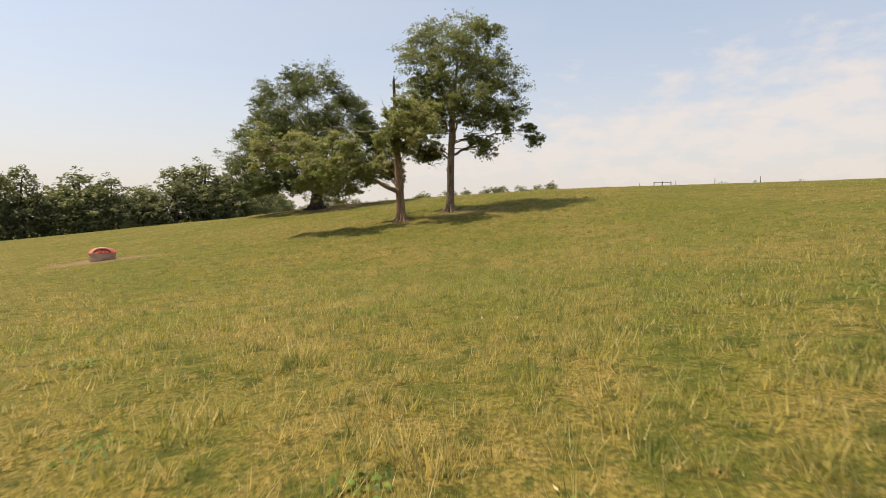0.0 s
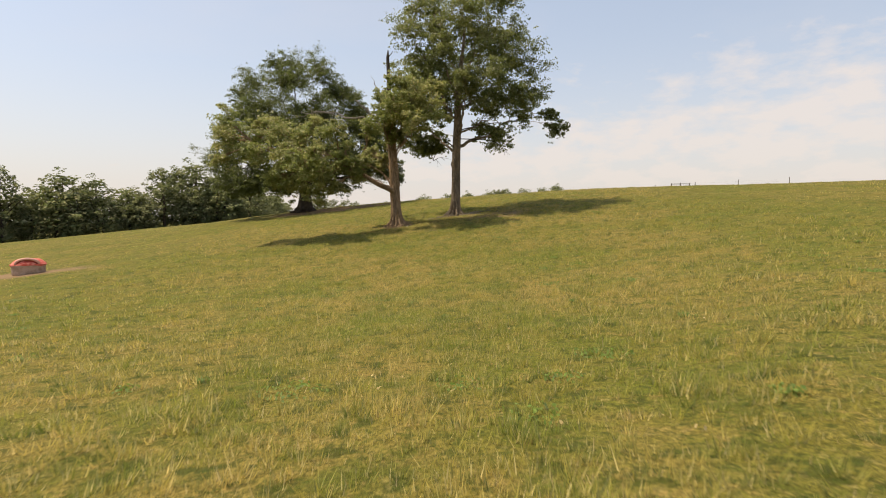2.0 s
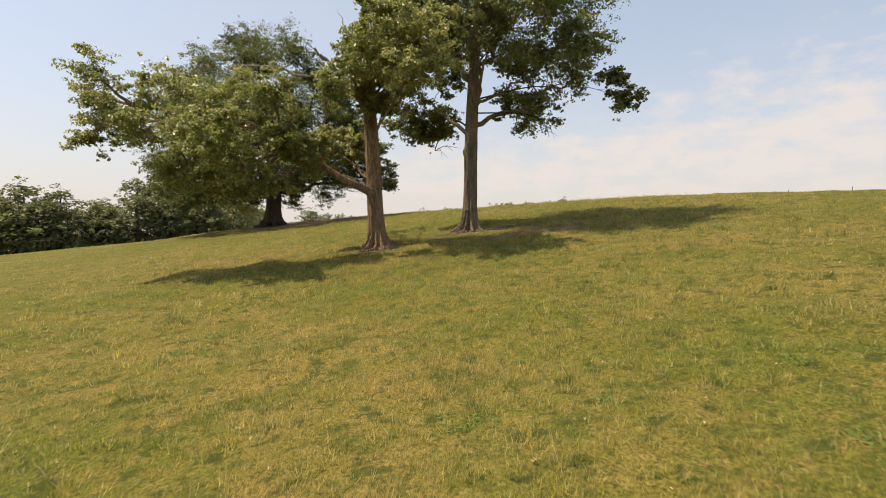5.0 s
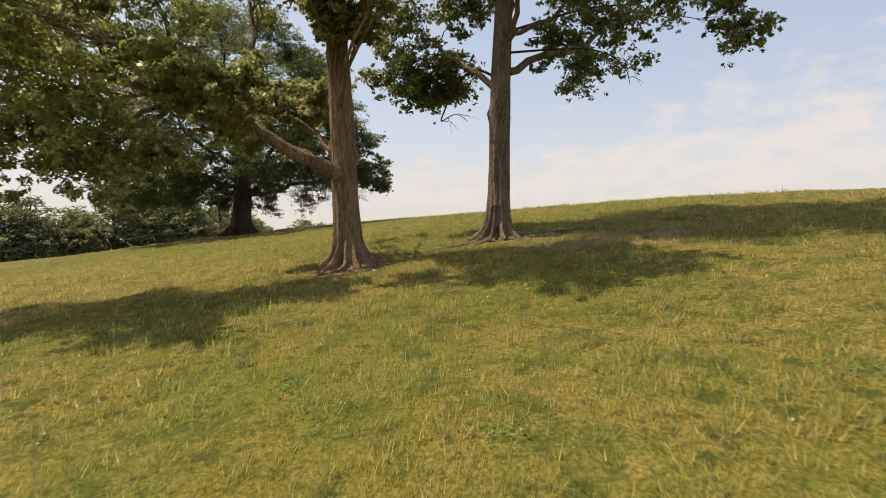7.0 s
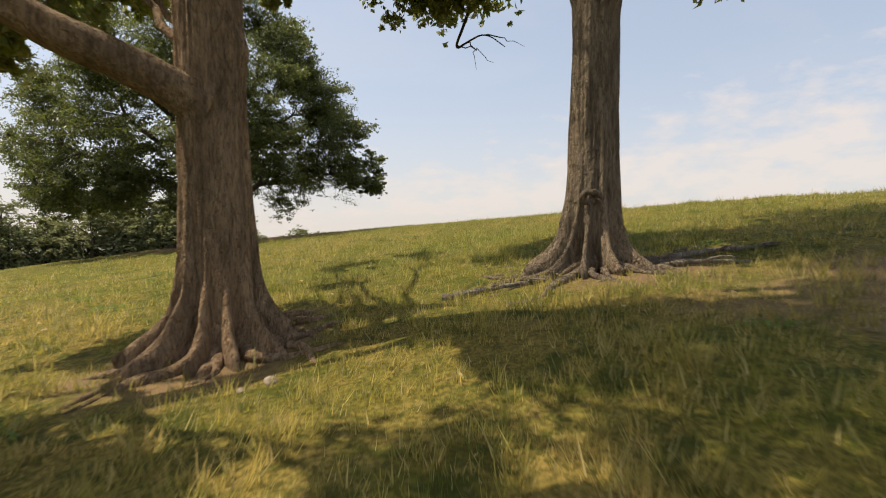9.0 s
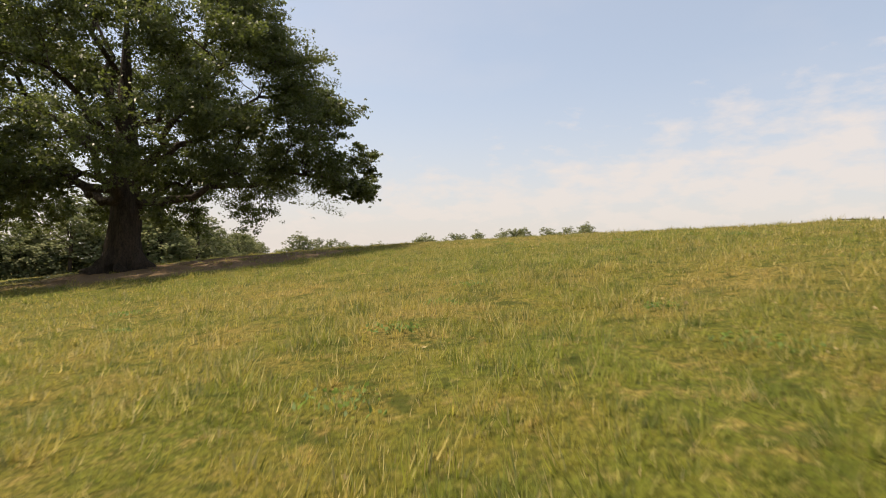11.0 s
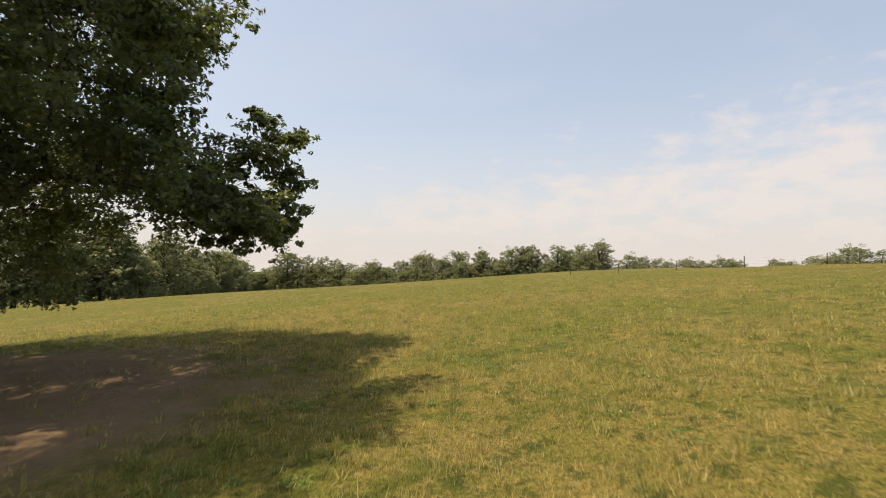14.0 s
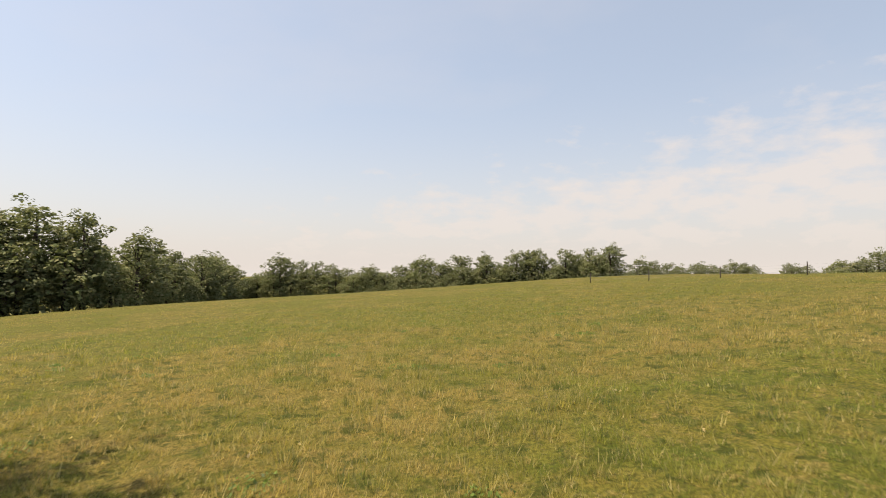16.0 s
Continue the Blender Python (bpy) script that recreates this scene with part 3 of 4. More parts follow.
def tall_tree():
    rng = random.Random(23)
    x0, y0 = TREE_B
    tr = thing("tall_tree", x0, y0, ground_at(x0, y0), "tall upright tree with open green crown and grey fluted trunk", "tree")
    line = [(-0.02, 0, -0.35), (0, 0, 0.6), (0.02, 0, 1.6), (0.05, 0, 3.2), (0.12, 0, 5.0), (0.22, 0, 7.4), (0.45, 0, 10.5), (0.8, 0, 13.5)]
    trunk_mesh(tr, "trunk", line, [0.35, 0.325, 0.31, 0.30, 0.28, 0.24, 0.17, 0.07], 11, 8, BARK_B, 1.20, 132, knots=((3.75, 0.1, 0.32), (3.6, 2.6, 0.2), (1.15, 4.6, 0.18), (4.0, 1.4, 0.2)))
    roots(tr, BARK_B, rng, local_ground(x0, y0), 18, 1.7, 0.062)
    V, F = [], []
    lip = [(-0.12 + 0.10 * math.cos(a), -0.355 - 0.03 * math.sin(a), 0.93 + 0.065 * math.sin(a) + 0.012 * math.sin(3 * a)) for a in (2 * math.pi * i / 18 for i in range(19))]
    tube(V, F, lip, [0.042 + 0.010 * math.sin(2.3 * i) for i in range(19)], 8)
    part("knot", V, F, BARK_B, tr, "healed lip of an old branch wound")
    lobes = [(-2.8, 0.5, 15.3, 1.7), (-3.4, -0.6, 13.4, 1.6), (-1.0, 1.4, 16.3, 1.6), (2.3, 0.4, 16.4, 1.7), (3.7, -0.5, 15.5, 1.3), (0.8, -1.8, 14.6, 2.0), (4.4, 1.2, 13.1, 2.0), (5.5, -0.4, 11.0, 1.9),
             (6.0, 0.8, 9.0, 1.6), (3.2, -2.2, 11.3, 2.0), (3.9, 2.4, 8.9, 1.8), (0.2, 2.6, 11.4, 2.0), (-2.0, -1.2, 10.8, 1.8), (-2.7, 1.6, 8.1, 1.7), (-2.7, 2.4, 6.0, 1.4), (-1.0, 2.4, 9.0, 1.5),
             (3.0, -1.7, 5.6, 1.2), (7.3, 0.2, 6.4, 1.0), (3.2, 2.6, 5.9, 1.2), (-3.2, 0.6, 11.6, 1.5), (1.2, -2.2, 8.2, 1.5), (-1.2, -2.0, 13.0, 1.6), (5.0, -1.0, 7.4, 1.3), (1.5, 1.6, 13.4, 1.7), (-1.5, 3.4, 5.4, 1.1),
             (-3.2, 2.6, 5.7, 1.1), (-2.2, 3.0, 5.3, 1.1), (-1.2, 2.6, 6.0, 1.0), (-3.4, 2.6, 7.4, 1.2), (-2.6, -2.8, 7.6, 1.2), (-1.0, 1.8, 7.8, 1.1), (-3.0, -2.6, 9.2, 1.3), (-1.6, -1.6, 9.4, 1.3), (0.6, -3.6, 9.0, 1.4), (3.0, -4.0, 9.5, 1.4),
             (3.0, 4.0, 9.5, 1.4), (0.5, 4.4, 10.5, 1.4), (2.2, 1.6, 6.4, 1.1), (2.4, 0.6, 7.8, 1.2), (4.2, -3.6, 8.2, 1.1), (7.0, 0.4, 7.3, 0.8)]
    for i in range(20):
        w, e = 2.4 * i, math.asin(-0.55 + 1.5 * (i + 0.5) / 20)
        q = rng.uniform(0.55, 0.95)
        lobes.append((0.9 + 4.4 * q * math.cos(e) * math.cos(w), 3.6 * q * math.cos(e) * math.sin(w), 11.0 + 5.6 * q * math.sin(e), rng.uniform(1.1, 1.6)))
    arms = boughs(tr, rng, [(4.5, 140, 2.8, 2.2, 0.12, 0.04), (5.0, 10, 5.2, 2.4, 0.13, 0.04), (5.6, 285, 2.8, 2.6, 0.11, 0.04), (6.3, 75, 3.2, 3.6, 0.12, 0.04), (7.0, 185, 2.8, 5.4, 0.12, 0.04), (7.4, 350, 3.9, 5.2, 0.13, 0.04),
                            (8.2, 230, 2.2, 5.8, 0.10, 0.04), (8.8, 40, 2.6, 6.2, 0.11, 0.05), (9.4, 130, 1.8, 6.2, 0.09, 0.05), (6.0, 330, 3.2, 0.9, 0.09, 0.04)], BARK_B)
    crown_of(tr, rng, lobes, nearest_bough(arms), BARK_B, LEAF_B, 0.145, 26, 58, slim=0.85)
    # bare crooked boughs under the crown
    for path, r in (([(0.1, 0, 4.8), (-0.6, 1.6, 5.7), (-1.3, 3.2, 5.4), (-1.5, 3.8, 4.9), (-1.75, 4.0, 4.35), (-1.45, 4.0, 4.55), (-1.1, 3.9, 4.7), (-0.7, 3.9, 4.4)], 0.05),
                    ([(0.2, 0, 6.2), (2.6, -1.0, 6.6), (3.7, -1.2, 6.5), (4.6, -1.3, 6.8)], 0.045), ([(0.2, 0, 5.6), (2.0, -1.0, 5.4), (2.9, -1.3, 5.2), (3.4, -1.5, 4.7), (3.5, -1.5, 4.2)], 0.04)):
        V, F = [], []
        path = soften(path)
        tube(V, F, path, [r * (1 - 0.85 * i / (len(path) - 1)) for i in range(len(path))], 7)
        part("dead_limb", V, F, BARK_OAK, tr, "bare crooked twig")
        for q in range(3):
            a = path[int(len(path) * (0.55 + 0.13 * q))]
            b = a + Vector((rng.uniform(-0.3, 0.9), rng.uniform(-0.4, 0.4), rng.uniform(-0.7, 0.1)))
            V, F = [], []
            tube(V, F, bend(a, b, (0.1, 0, 0.12), 7, rng, 0.5), [0.3 * r * (1 - 0.11 * i) for i in range(8)], 5)
            part("twig", V, F, BARK_OAK, tr)


def spreading_oak():
    rng = random.Random(31)
    x0, y0 = OAK
    tr = thing("spreading_oak", x0, y0, ground_at(x0, y0), "broad old oak with dark dense dome crown and flared trunk", "tree")
    line = [(0, 0, -0.4), (0, 0, 0.7), (0.02, 0, 1.8), (0.05, 0, 3.0), (0.05, 0, 4.6), (0, 0.1, 6.5), (-0.1, 0.2, 9.5), (-0.1, 0.2, 13)]
    trunk_mesh(tr, "trunk", line, [1.0, 0.86, 0.74, 0.70, 0.66, 0.52, 0.32, 0.10], 7, 12, BARK_OAK, 0.75, 40, toe=0.42)
    roots(tr, BARK_OAK, rng, local_ground(x0, y0), 8, 2.0, 0.15)
    lobes = []
    for ring, (el, n, rr, lr) in enumerate(((-21, 12, 9.6, 1.8), (-7, 14, 10.8, 2.1), (13, 14, 9.8, 2.2), (33, 12, 9.1, 2.3), (55, 9, 9.6, 2.4), (78, 5, 10.6, 2.4), (35, 6, 6.0, 2.4))):
        for i in range(n):
            w = 2 * math.pi * (i + 0.37 * ring + rng.uniform(-0.25, 0.25)) / n
            q = rr * rng.uniform(0.84, 1.08)
            e = radians(el + rng.uniform(-5, 5))
            lobes.append((q * math.cos(e) * math.cos(w) - 0.8, q * math.cos(e) * math.sin(w), 7.8 + q * math.sin(e), lr * rng.uniform(0.8, 1.15)))
    for i in range(26):
        w, e = 2.4 * i + 0.7, math.asin(-0.15 + 1.1 * (i + 0.5) / 26)
        lobes.append((9.4 * math.cos(e) * math.cos(w) - 0.8, 9.4 * math.cos(e) * math.sin(w), 7.8 + 11.2 * math.sin(e), rng.uniform(1.5, 1.9)))
    lobes += [(11.9, 1.6, 4.4, 1.0), (9.2, 3.2, 7.4, 1.2), (10.6, 0.0, 5.4, 1.5), (-10.5, 1.5, 4.0, 1.7), (-12.0, 0.0, 6.0, 1.8),
              (11.5, 4.2, 5.1, 1.1), (11.5, 4.3, 6.5, 1.1), (10.0, 4.0, 5.6, 1.3), (9.0, 5.0, 9.4, 1.4), (8.4, 6.2, 10.4, 1.4), (11.2, -0.3, 8.0, 1.2),
              (6.8, 0.0, 12.8, 1.8), (7.6, -2.0, 11.2, 1.7), (5.4, 1.5, 14.8, 1.8), (7.4, 2.5, 11.8, 1.7), (8.2, 0.5, 9.6, 1.7), (4.2, -2.0, 15.2, 1.7), (10.4, 3.2, 4.9, 1.1), (11.9, 4.2, 4.4, 0.6)]
    # skirt that hangs low all round but for the side of the long limb
    for i in range(15):
        w = radians(80 + 205 * (i + rng.uniform(0.2, 0.8)) / 15)
        lobes.append((rng.uniform(8.2, 10.2) * math.cos(w) - 0.6, rng.uniform(8.2, 10.0) * math.sin(w), rng.uniform(2.7, 3.6), rng.uniform(1.2, 1.6)))

    lobes = [(x, 0.9 * y if y < 0 else y, z, r) for x, y, z, r in lobes]
    arms = boughs(tr, rng, [(3.1, 8, 9.0, 2.0, 0.26, 0.0), (3.6, 75, 7.6, 2.6, 0.24, 0.0), (3.3, 150, 8.6, 2.2, 0.26, 0.0), (3.8, 215, 8.0, 2.4, 0.24, 0.0), (3.4, 285, 8.2, 2.2, 0.25, 0.0), (4.6, 330, 7.4, 4.6, 0.24, 0.0),
                            (5.0, 40, 7.0, 5.2, 0.24, 0.0), (5.2, 115, 6.6, 5.4, 0.23, 0.0), (5.4, 190, 6.8, 5.6, 0.23, 0.0), (5.6, 255, 6.2, 5.8, 0.22, 0.0), (6.4, 10, 4.6, 7.6, 0.22, 0.0), (6.8, 140, 4.4, 8.0, 0.22, 0.0), (7.2, 265, 3.6, 8.6, 0.2, 0.0)], BARK_OAK)
    crown_of(tr, rng, lobes, nearest_bough(arms), BARK_OAK, LEAF_OAK, 0.150, 27, 78, slim=0.82)
    heart = []
    for i in range(26):
        w, q = 2.4 * i, rng.uniform(3.0, 7.0)
        heart.append((q * math.cos(w) - 0.8, q * math.sin(w), rng.uniform(5.0, 14.0) - 0.35 * q, rng.uniform(1.8, 2.4)))
    crown_of(tr, rng, heart, nearest_bough(arms), BARK_OAK, LEAF_OAK, 0.30, 14, 44)


broken_tree()
tall_tree()
spreading_oak()


# ---- woods round the pasture ----
def wood_tree(seed, tall, wide, leaf):
    rng = random.Random(seed)
    tr = thing("wood_tree", 0, 0, 0, "leafy green tree at the edge of the woods", "tree", "trees of the wood edge")
    V, F = [], []
    tube(V, F, [(0, 0, -0.6), (0, 0, 0.25 * tall), (rng.uniform(-0.4, 0.4), 0, 0.55 * tall), (0, 0, 0.8 * tall)], [0.32, 0.26, 0.2, 0.08], 8)
    for i in range(5):
        h = tall * rng.uniform(0.3, 0.6)
        w = rng.uniform(0, 6.28)
        tube(V, F, bend((0, 0, h), (0.7 * wide * math.cos(w), 0.7 * wide * math.sin(w), h + 0.2 * tall), (0, 0, 0.3), 4, rng), [0.12, 0.1, 0.08, 0.06, 0.03], 6)
    part("trunk", V, F, BARK_OAK, tr)
    nr = np.random.default_rng(seed)
    cards = []
    for i in range(20):
        t = (i + 0.5) / 20
        w = 2.4 * i + rng.uniform(-0.5, 0.5)
        z = tall * (0.10 + 0.80 * t)
        env = wide * math.sin(math.pi * min(1, 0.30 + 0.66 * t)) ** 0.8 * rng.uniform(0.45, 0.85)
        lr = wide * rng.uniform(0.34, 0.52) * (1 - 0.25 * t)
        cards.append(leaves(nr, (env * math.cos(w), env * math.sin(w), z), (lr, lr, 0.85 * lr), 72, 0.60, 0.30))
    for i in range(24):
        w, t = rng.uniform(0, 6.28), rng.uniform(0.25, 1.0)
        e = wide * math.sin(math.pi * min(1, 0.30 + 0.66 * t)) ** 0.8 * rng.uniform(0.8, 1.15)
        lr = wide * rng.uniform(0.12, 0.22)
        cards.append(leaves(nr, (e * math.cos(w), e * math.sin(w), tall * (0.12 + 0.86 * t)), (lr, lr, 0.8 * lr), 26, 0.46, 0.35))
    ob = new("crown", soup("crown", np.concatenate(cards), 4, leaf))
    ob.parent = tr
    return tr


def woods():
    rng = random.Random(47)
    kinds = [wood_tree(60, 17.0, 4.6, LEAF_WOOD), wood_tree(61, 15.0, 5.0, LEAF_WOOD), wood_tree(62, 18.5, 4.2, LEAF_WOOD), wood_tree(63, 13.0, 4.8, LEAF_SCRUB), wood_tree(64, 9.0, 3.6, LEAF_WOOD)]
    used = set()
    # stretches of the wood's edge: from, to, spacing, scale of height
    for (ax, ay), (bx, by), step, scale, rows in (((-230, 75), (-132, 136), 5.5, 1.0, 2), ((-132, 136), (-100, 163), 4.4, 1.18, 2), ((-100, 163), (-66, 190), 4.4, 1.06, 2), ((-66, 192), (-80, 300), 5.5, 0.84, 2),
                                                  ((-80, 302), (-40, 292), 4.5, 0.88, 2), ((-40, 292), (2, 272), 3.2, 0.79, 2), ((2, 272), (49, 253), 3.0, 0.74, 2), ((50, 290), (130, 350), 4.0, 0.84, 2), ((130, 350), (300, 370), 5.5, 0.85, 2), ((104, 236), (160, 212), 4.0, 0.63, 2)):
        d = Vector((bx - ax, by - ay))
        n = int(d.length / step)
        nx, ny = -d.y / d.length, d.x / d.length
        for row in range(rows):
            for i in range(n):
                t = (i + rng.uniform(0.1, 0.9)) / n
                back = row * 6.0 + rng.uniform(-1.2, 1.6)
                x, y = ax + d.x * t + nx * back, ay + d.y * t + ny * back
                s = scale * rng.uniform(0.78, 1.10) * (1.0 + 0.06 * row)
                wide = s * (1.2 if scale < 0.9 else 1.15)
                j = rng.randrange(5) if row == 0 else rng.randrange(4)
                m = pose(x, y, ground_at(x, y) - 0.15, 0, 0, rng.uniform(0, 360)) @ Matrix.Diagonal((wide * rng.uniform(0.9, 1.2), wide * rng.uniform(0.9, 1.2), s, 1))
                if j not in used:
                    used.add(j)
                    kinds[j].matrix_basis = m
                else:
                    copy_thing(kinds[j], m)
    # scrub along the foot of the wood
    nr = np.random.default_rng(9)
    cards = []
    for (ax, ay), (bx, by), step, h in (((-230, 73), (-132, 134), 1.6, 3.6), ((-132, 134), (-100, 161), 1.3, 3.6), ((-100, 161), (-65, 188), 1.3, 3.6), ((-64, 190), (-78, 300), 1.6, 3.4), ((-78, 300), (-40, 289), 1.6, 3.0),
                                        ((-40, 289), (2, 269), 0.9, 4.6), ((2, 269), (47, 251), 0.8, 4.4), ((62, 297), (130, 357), 3, 3), ((92, 236), (150, 212), 2, 2.6)):
        n = int(math.hypot(bx - ax, by - ay) / step)
        for i in range(n):
            t = (i + rng.random()) / n
            x, y = ax + (bx - ax) * t + rng.uniform(-1, 1), ay + (by - ay) * t + rng.uniform(-1, 1)
            hh = h * rng.uniform(0.5, 1.2)
            cards.append(leaves(nr, (x, y, ground_at(x, y) + 0.45 * hh), (1.7, 1.7, 0.6 * hh), 60, 0.5))
    tagged(new("undergrowth", soup("undergrowth", np.concatenate(cards), 4, LEAF_SCRUB)), "dense green scrub along the foot of the woods", "undergrowth", kind="stuff")


woods()


# ---- cattle feeder, fence ----
def cattle_feeder():
    x0, y0 = TROUGH
    th = thing("cattle_feeder", x0, y0, ground_at(x0, y0) - 0.03, "round mud-splashed tub feeder with red rubber lid on bare soil", "feeder", "", 31)
    n = 48
    V, F = [], []
    prof = [(0.0, 0.0), (1.00, 0.0), (1.04, 0.05), (1.06, 0.40), (1.09, 0.62), (1.12, 0.66), (1.12, 0.72), (1.06, 0.74), (1.00, 0.70), (0.96, 0.30), (0.0, 0.28)]
    for r, z in prof:
        for i in range(n):
            w = 2 * math.pi * i / n
            V.append((r * math.cos(w), r * math.sin(w), z))
    for a in range(len(prof) - 1):
        for i in range(n):
            F.append((a * n + i, a * n + (i + 1) % n, (a + 1) * n + (i + 1) % n, (a + 1) * n + i))
    part("tub", V, F, TUB, th)
    V, F = [], []
    prof = [(1.13, 0.71), (1.13, 0.76), (1.00, 0.86), (0.86, 0.98), (0.72, 1.06), (0.50, 1.12), (0.30, 1.15), (0.0, 1.16)]
    for a, (r, z) in enumerate(prof):
        for i in range(n):
            w = 2 * math.pi * i / n
            sag = 0.05 * math.sin(3 * w + 0.4) * r * r + (0.035 * math.sin(9 * w) if 1 < a < 5 else 0)
            V.append((r * math.cos(w), r * math.sin(w), z + sag))
    for a in range(len(prof) - 1):
        for i in range(n):
            F.append((a * n + i, a * n + (i + 1) % n, (a + 1) * n + (i + 1) % n, (a + 1) * n + i))
    part("lid", V, F, RED, th, "sagging red rubber lid")
    V, F = [], []
    ring = [(1.125 * math.cos(2 * math.pi * i / 40), 1.125 * math.sin(2 * math.pi * i / 40), 0.735) for i in range(41)]
    tube(V, F, ring, [0.035] * 41, 6)
    part("rim", V, F, RED, th)
    V, F = [], []
    arch = [(0.72 * math.cos(a), -0.78 - 0.10 * math.sin(a), 0.80 + 0.36 * math.sin(a)) for a in (math.pi * i / 14 for i in range(15))]
    tube(V, F, arch, [0.085] * 15, 8)
    part("flap", V, F, FADED, th, "faded pink rolled edge of the lid")
    # solid half-round sheet, coloured dark in place of a shaded hollow
    V, F = [], []
    n2 = 20
    V.append((0, -0.84, 0.80))
    for i in range(n2 + 1):
        a = math.pi * i / n2
        V.append((0.66 * math.cos(a), -0.83 - 0.08 * math.sin(a), 0.78 + 0.32 * math.sin(a)))
    F = [(0, i + 1, i + 2) for i in range(n2)]
    V += [(x, y + 0.05, z) for x, y, z in V]
    F += [(n2 + 2, n2 + 4 + i, n2 + 3 + i) for i in range(n2)]
    part("hollow_sheet", V, F, SHADED_RED, th, "dark red sheet whose colour stands in for the shade under the lid")
    th.scale = (0.84, 0.84, 0.9)


cattle_feeder()


def post_mesh(parent, x, y, z, r, h, rng, name="post"):
    V, F = [], []
    dx, dy = rng.uniform(-0.04, 0.04), rng.uniform(-0.04, 0.04)
    tube(V, F, [(x, y, z - 0.4), (x + 0.3 * dx, y + 0.3 * dy, z + 0.4 * h), (x + dx, y + dy, z + 0.97 * h), (x + dx, y + dy, z + h)], [r, r, r * 0.95, r * 0.75], 9, lambda w, i: 1 + 0.06 * math.sin(3 * w + i))
    return part(name, V, F, POSTWOOD, parent)


def wire_fence():
    rng = random.Random(3)
    th = thing("wire_fence", 0, 0, 0, "old wooden posts with sagging wire across the hilltop", "fence")
    places = [(16.6 + 5.3 * i, 156.0 - 6.3 * i + rng.uniform(-0.3, 0.3)) for i in range(9)]
    for x, y in places:
        post_mesh(th, x, y, ground_at(x, y), 0.055, rng.uniform(1.2, 1.5), rng)
    for h in (0.45, 0.8, 1.1):
        V, F = [], []
        pts = []
        for (ax, ay), (bx, by) in zip(places, places[1:]):
            for j in range(5):
                t = j / 5
                x, y = ax + (bx - ax) * t, ay + (by - ay) * t
                pts.append((x, y, ground_at(ax, ay) * (1 - t) + ground_at(bx, by) * t + h - 0.12 * t * (1 - t)))
        tube(V, F, pts, [0.004] * len(pts), 4)
        part("wire", V, F, STEEL, th, "thin steel wire")
    br = thing("fence_brace", 46.5, 120.2, ground_at(46.5, 120.2), "wooden corner brace of the fence with one top rail", "fence")
    for x in (-1.8, 0.0, 1.8):
        post_mesh(br, x, 0, ground_at(46.5 + x, 120.2) - ground_at(46.5, 120.2), 0.09, 1.35, rng)
    V, F = [], []
    tube(V, F, [(-1.8, -0.1, 1.12), (0, -0.1, 1.14), (1.85, -0.1, 1.13)], [0.06, 0.065, 0.06], 8)
    part("rail", V, F, POSTWOOD, br)


wire_fence()


def fallen_branch(x0, y0, ends, r, seed):
    rng = random.Random(seed)
    th = thing("fallen_branch", x0, y0, ground_at(x0, y0), "bleached fallen branch lying in the grass by the trunk", "branch", "fallen branches")
    lg = local_ground(x0, y0)
    a, b = ends
    pts = []
    for i in range(10):
        t = i / 9
        x, y = a[0] + (b[0] - a[0]) * t + rng.uniform(-0.03, 0.03), a[1] + (b[1] - a[1]) * t + rng.uniform(-0.03, 0.03)
        pts.append((x, y, lg(x, y) + 0.035 + 0.02 * math.sin(4 * t)))
    V, F = [], []
    tube(V, F, pts, [r * (1 - 0.06 * i) for i in range(10)], 8, lambda w, i: 1 + 0.1 * math.sin(2 * w + i))
    part("stem", V, F, DEADWOOD, th)
    for i in (4, 7):
        p = Vector(pts[i])
        e = p + Vector((rng.uniform(0.1, 0.4), rng.uniform(-0.35, 0.35), 0.05))
        V, F = [], []
        tube(V, F, bend(p, e, (0, 0, 0.04), 5, rng, 0.3), [0.5 * r * (1 - 0.15 * q) for q in range(6)], 6)
        part("twig", V, F, DEADWOOD, th)


fallen_branch(-0.6, 49.5, ((-0.75, -0.25), (0.55, 0.2)), 0.045, 1)
fallen_branch(2.3, 50.2, ((-0.6, 0.1), (1.0, 0.25)), 0.05, 2)
fallen_branch(1.9, 49.8, ((-0.5, 0.0), (0.6, -0.1)), 0.04, 3)
fallen_branch(-1.0, 43.3, ((-0.34, -0.06), (0.30, 0.07)), 0.013, 4)



def pale_stone(x, y, size, turn):
    rng = random.Random(int(100 * x * y))
    th = thing("stone", x, y, ground_at(x, y) + 0.25 * size, "small pale weathered stone lying in the turf", "stone", "stones in the grass", turn)
    bm = bmesh.new()
    bmesh.ops.create_icosphere(bm, subdivisions=3, radius=size)
    for v in bm.verts:
        v.co *= 1 + 0.45 * noise.noise(v.co / size * 0.9 + Vector((x, y, 0))) + 0.12 * noise.noise(v.co / size * 2.6)
        v.co.z *= 0.62
    V = [tuple(v.co) for v in bm.verts]
    F = [tuple(v.index for v in f.verts) for f in bm.faces]
    bm.free()
    part("body", V, F, STONE, th)


k = Mat("pale_stone")
STONE = k.solid(k.mix(k.span(k.noise(9, 5, 0.7), 0.38, 0.62), (0.24, 0.19, 0.135), (0.42, 0.35, 0.27)), 0.9, k.bump(k.noise(30, 4, 0.7), 0.5, 0.02), spec=0.2)
for spot in ((-2.51, 42.57, 0.045, 20), (-2.73, 47.14, 0.055, 70), (-2.95, 47.05, 0.035, 10)):
    pale_stone(*spot)

# ---- grass ----
def path_x(y):
    return -0.025 * y


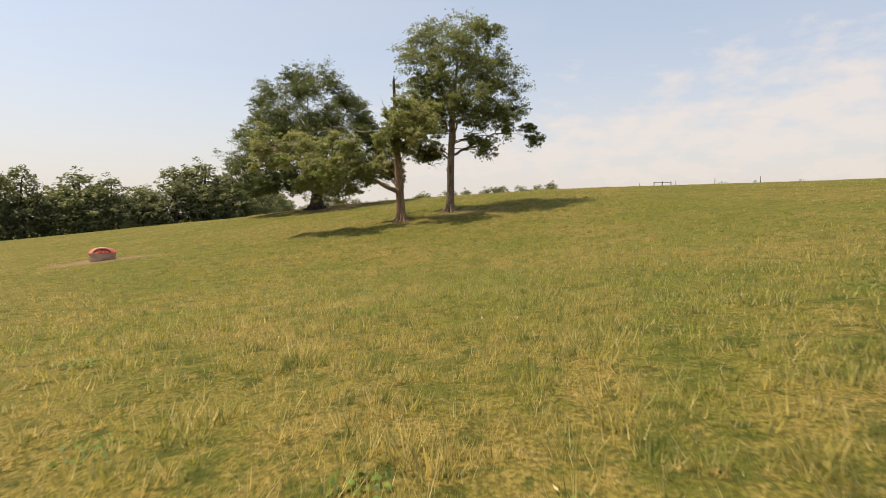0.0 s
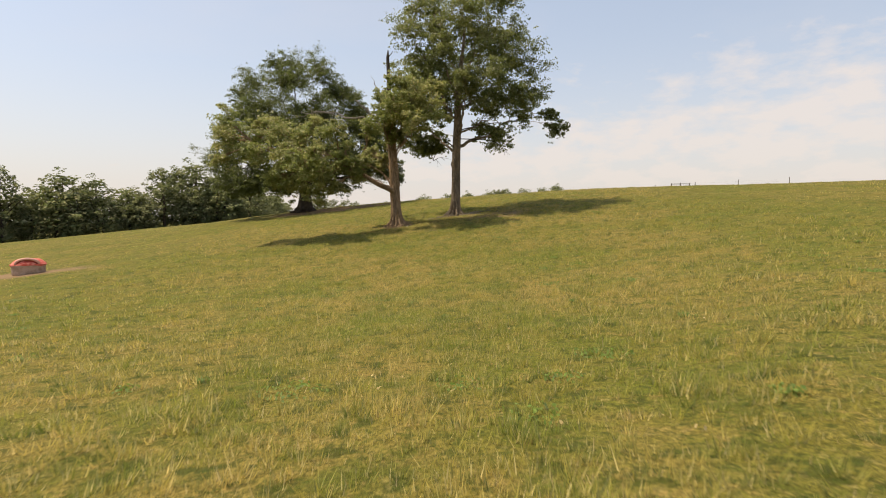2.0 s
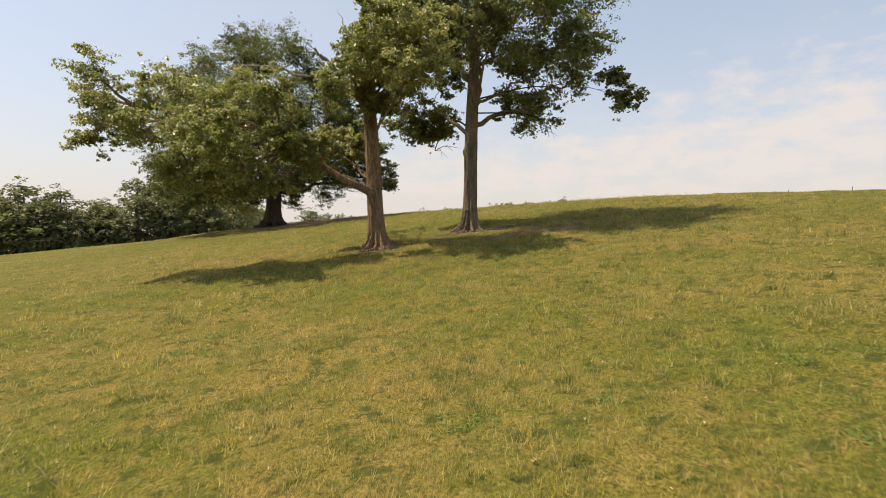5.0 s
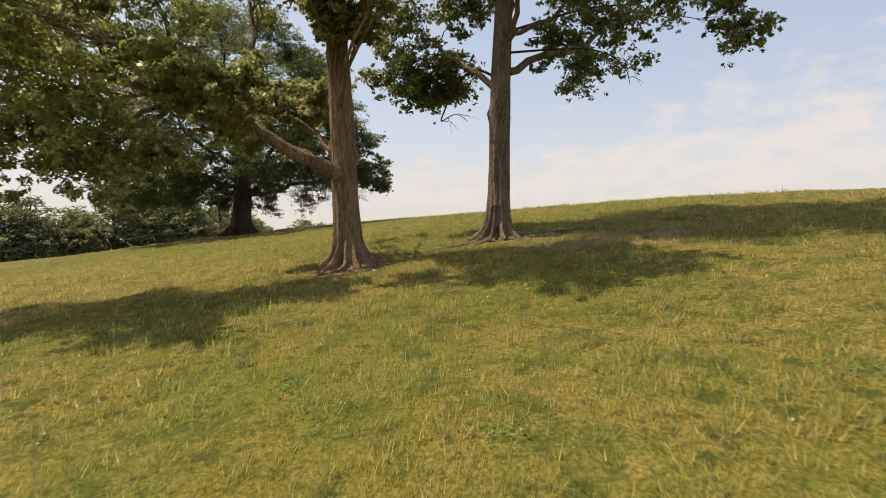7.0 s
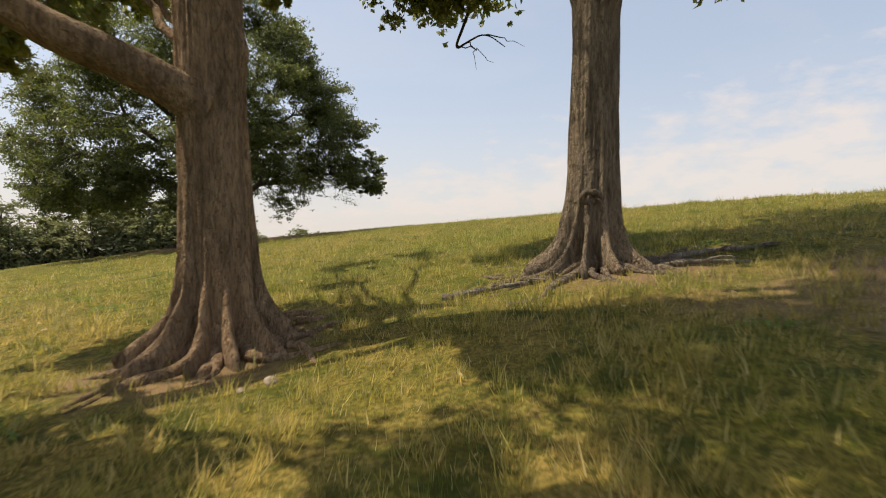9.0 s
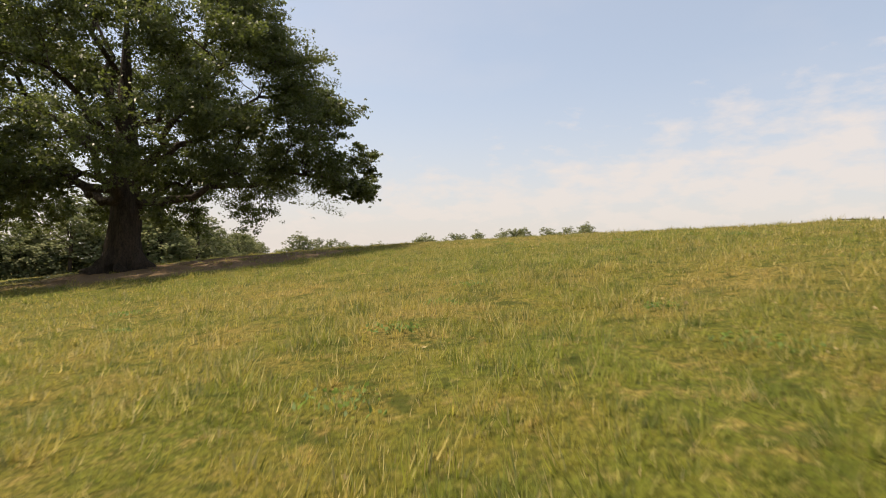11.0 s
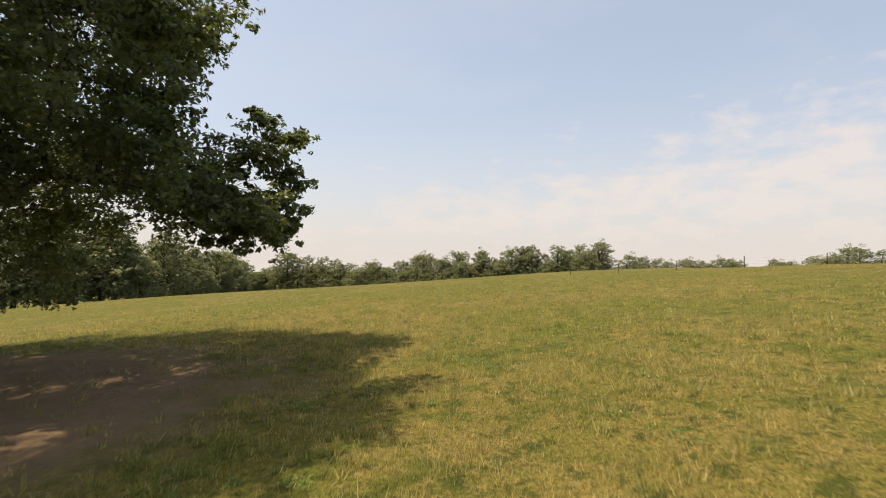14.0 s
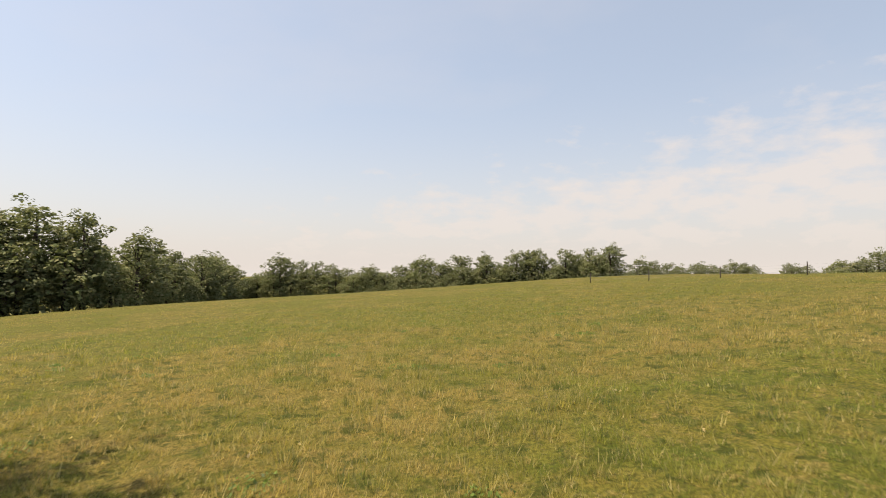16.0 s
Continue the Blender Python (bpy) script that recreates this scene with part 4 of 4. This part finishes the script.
def blades(rng, x, y, length, width, turn=None):
    """Bent blades of grass, one pointed face each, rooted on the ground."""
    n = len(x)
    z = land(x, y) + hummocks(x, y)
    w = rng.uniform(0, 2 * np.pi, n)
    lean = rng.uniform(0.10, 0.85, n) * length
    le = rng.uniform(0, 2 * np.pi, n) if turn is None else turn + rng.normal(0, 0.7, n)
    c, s = np.cos(w) * width / 2, np.sin(w) * width / 2
    a = np.stack((x - c, y - s, z - 0.01), -1)
    b = np.stack((x + c, y + s, z - 0.01), -1)
    t = np.stack((x + lean * np.cos(le), y + lean * np.sin(le), z + length), -1)
    return np.stack((a, b, t), 1)


def bare_soil(x, y):
    wob = 0.9 * np.sin(1.3 * x + 2 * np.sin(0.7 * y)) * np.sin(1.1 * y + 0.5)
    return (np.hypot(x - OAK[0] - 4.6, (y - OAK[1] + 0.6) * 1.1) + wob < 7.7) | (np.hypot(x - TREE_A[0], y - TREE_A[1]) + 0.2 * wob < 0.95) | (np.hypot(x - TREE_B[0], y - TREE_B[1]) + 0.2 * wob < 1.0) | (np.hypot((x - TROUGH[0]) * 0.7, y - TROUGH[1] + 0.3) + 0.4 * wob < 2.2)


def grass():
    rng = np.random.default_rng(5)
    # tufts first, then the blades of each, which fan out of its middle
    n = 82000
    y = rng.uniform(-1, 130, n)
    x = path_x(y) + 3.6 * np.tan(rng.uniform(-1.37, 1.37, n))
    lush = np.sin(2.1 * x + 1.5 * np.sin(1.4 * y)) * np.sin(1.8 * y + 1.2 * np.sin(1.7 * x)) + 0.6 * np.sin(5.3 * x + y) * np.sin(4.7 * y - x)
    keep = (~bare_soil(x, y) | (rng.random(n) < 0.12)) & (rng.random(n) < (0.75 + 0.25 * lush) * np.clip((130 - y) / 36, 0, 1))
    x, y, lush = x[keep], y[keep], lush[keep]
    per = 13
    size = rng.gamma(3.0, 0.33, len(x)).clip(0.3, 1.6) * (1 + 0.30 * np.clip(lush, -0.5, 1.5))
    x, y, size = np.repeat(x, per), np.repeat(y, per), np.repeat(size, per)
    turn, out = rng.uniform(0, 2 * np.pi, len(x)), np.sqrt(rng.random(len(x)))
    d = np.abs(x - path_x(y))
    grow = 1 + d / 45
    ln = 0.085 * size * (1.25 - 0.6 * out) * rng.uniform(0.7, 1.4, len(x)) * grow
    wd = rng.uniform(0.006, 0.011, len(x)) * (0.8 + 0.3 * size) * (1 + d / 9)
    r = 0.075 * (0.6 + 0.5 * size) * out * (1 + d / 14)
    tagged(new("grass", soup("grass", blades(rng, x + r * np.cos(turn), y + r * np.sin(turn), ln, wd, turn), 3, BLADE)), "short grazed grass, green mixed with dry straw stalks", "grass", kind="stuff")
    # coarser tufts over the rest of the slope
    n = 330000
    y = rng.uniform(2, 170, n)
    x = path_x(y) + 26 * np.tan(rng.uniform(-1.2, 1.2, n))
    clump = np.sin(0.9 * x + 2.1 * np.sin(0.55 * y)) * np.sin(1.15 * y + 1.7 * np.sin(0.6 * x)) + 0.7 * np.sin(2.9 * x + 1.3 * y) * np.sin(2.3 * y - 1.1 * x)
    d = np.abs(x - path_x(y))
    keep = (rng.random(n) < 0.35 + 0.4 * clump) & (d > 4) & ~bare_soil(x, y)
    x, y, clump, d = x[keep], y[keep], clump[keep], d[keep]
    ln = rng.uniform(0.035, 0.085, len(x)) * (0.8 + 0.4 * np.clip(clump, 0, 1))
    wd = rng.uniform(0.02, 0.045, len(x)) * (1 + d / 40)
    tagged(new("tussocks", soup("tussocks", blades(rng, x, y, ln, wd), 3, BLADE)), "coarse tufts of pasture grass scattered over the slope", "grass", kind="stuff")
    # dry seed stalks that stand above the turf
    n = 34000
    y = rng.uniform(0, 120, n)
    x = path_x(y) + 5.0 * np.tan(rng.uniform(-1.3, 1.3, n))
    patch = np.sin(0.8 * x + 1.9 * np.sin(0.5 * y)) * np.sin(0.9 * y + 1.1 * np.sin(0.7 * x))
    keep = (rng.random(n) < 0.45 + 0.45 * patch) & ~bare_soil(x, y)
    x, y = x[keep], y[keep]
    d = np.abs(x - path_x(y))
    tagged(new("dry_stalks", soup("dry_stalks", blades(rng, x, y, rng.uniform(0.05, 0.11, len(x)), rng.uniform(0.003, 0.0065, len(x)) * (1 + d / 8)), 3, STALK)), "pale dry seed stalks standing in the turf", "grass", kind="stuff")
    # bleached scraps of straw lying on the turf
    cards = []
    for i in range(500):
        yy = rng.uniform(1, 110)
        xx = path_x(yy) + 4.0 * math.tan(rng.uniform(-1.3, 1.3))
        cards.append(leaves(rng, (xx, yy, ground_at(xx, yy) + 0.05), (0.06, 0.06, 0.02), 2, 0.045))
    tagged(new("straw_litter", soup("straw_litter", np.concatenate(cards), 4, STALK)), "bleached scraps of straw lying on the turf", "straw", kind="stuff")
    # low broad-leaved weeds in tufts
    cards = []
    for i in range(200):
        yy = rng.uniform(2, 108)
        xx = path_x(yy) + 7.0 * math.tan(rng.uniform(-1.3, 1.3))
        if bare_soil(np.array([xx]), np.array([yy]))[0]:
            continue
        r = rng.uniform(0.10, 0.5)
        cards.append(leaves(rng, (xx, yy, ground_at(xx, yy) + 0.03), (r, r, 0.045), int(30 + 120 * r), 0.055))
    tagged(new("weeds", soup("weeds", np.concatenate(cards), 4, WEED)), "low dark green weeds in tufts among the grass", "weeds", kind="stuff")


grass()
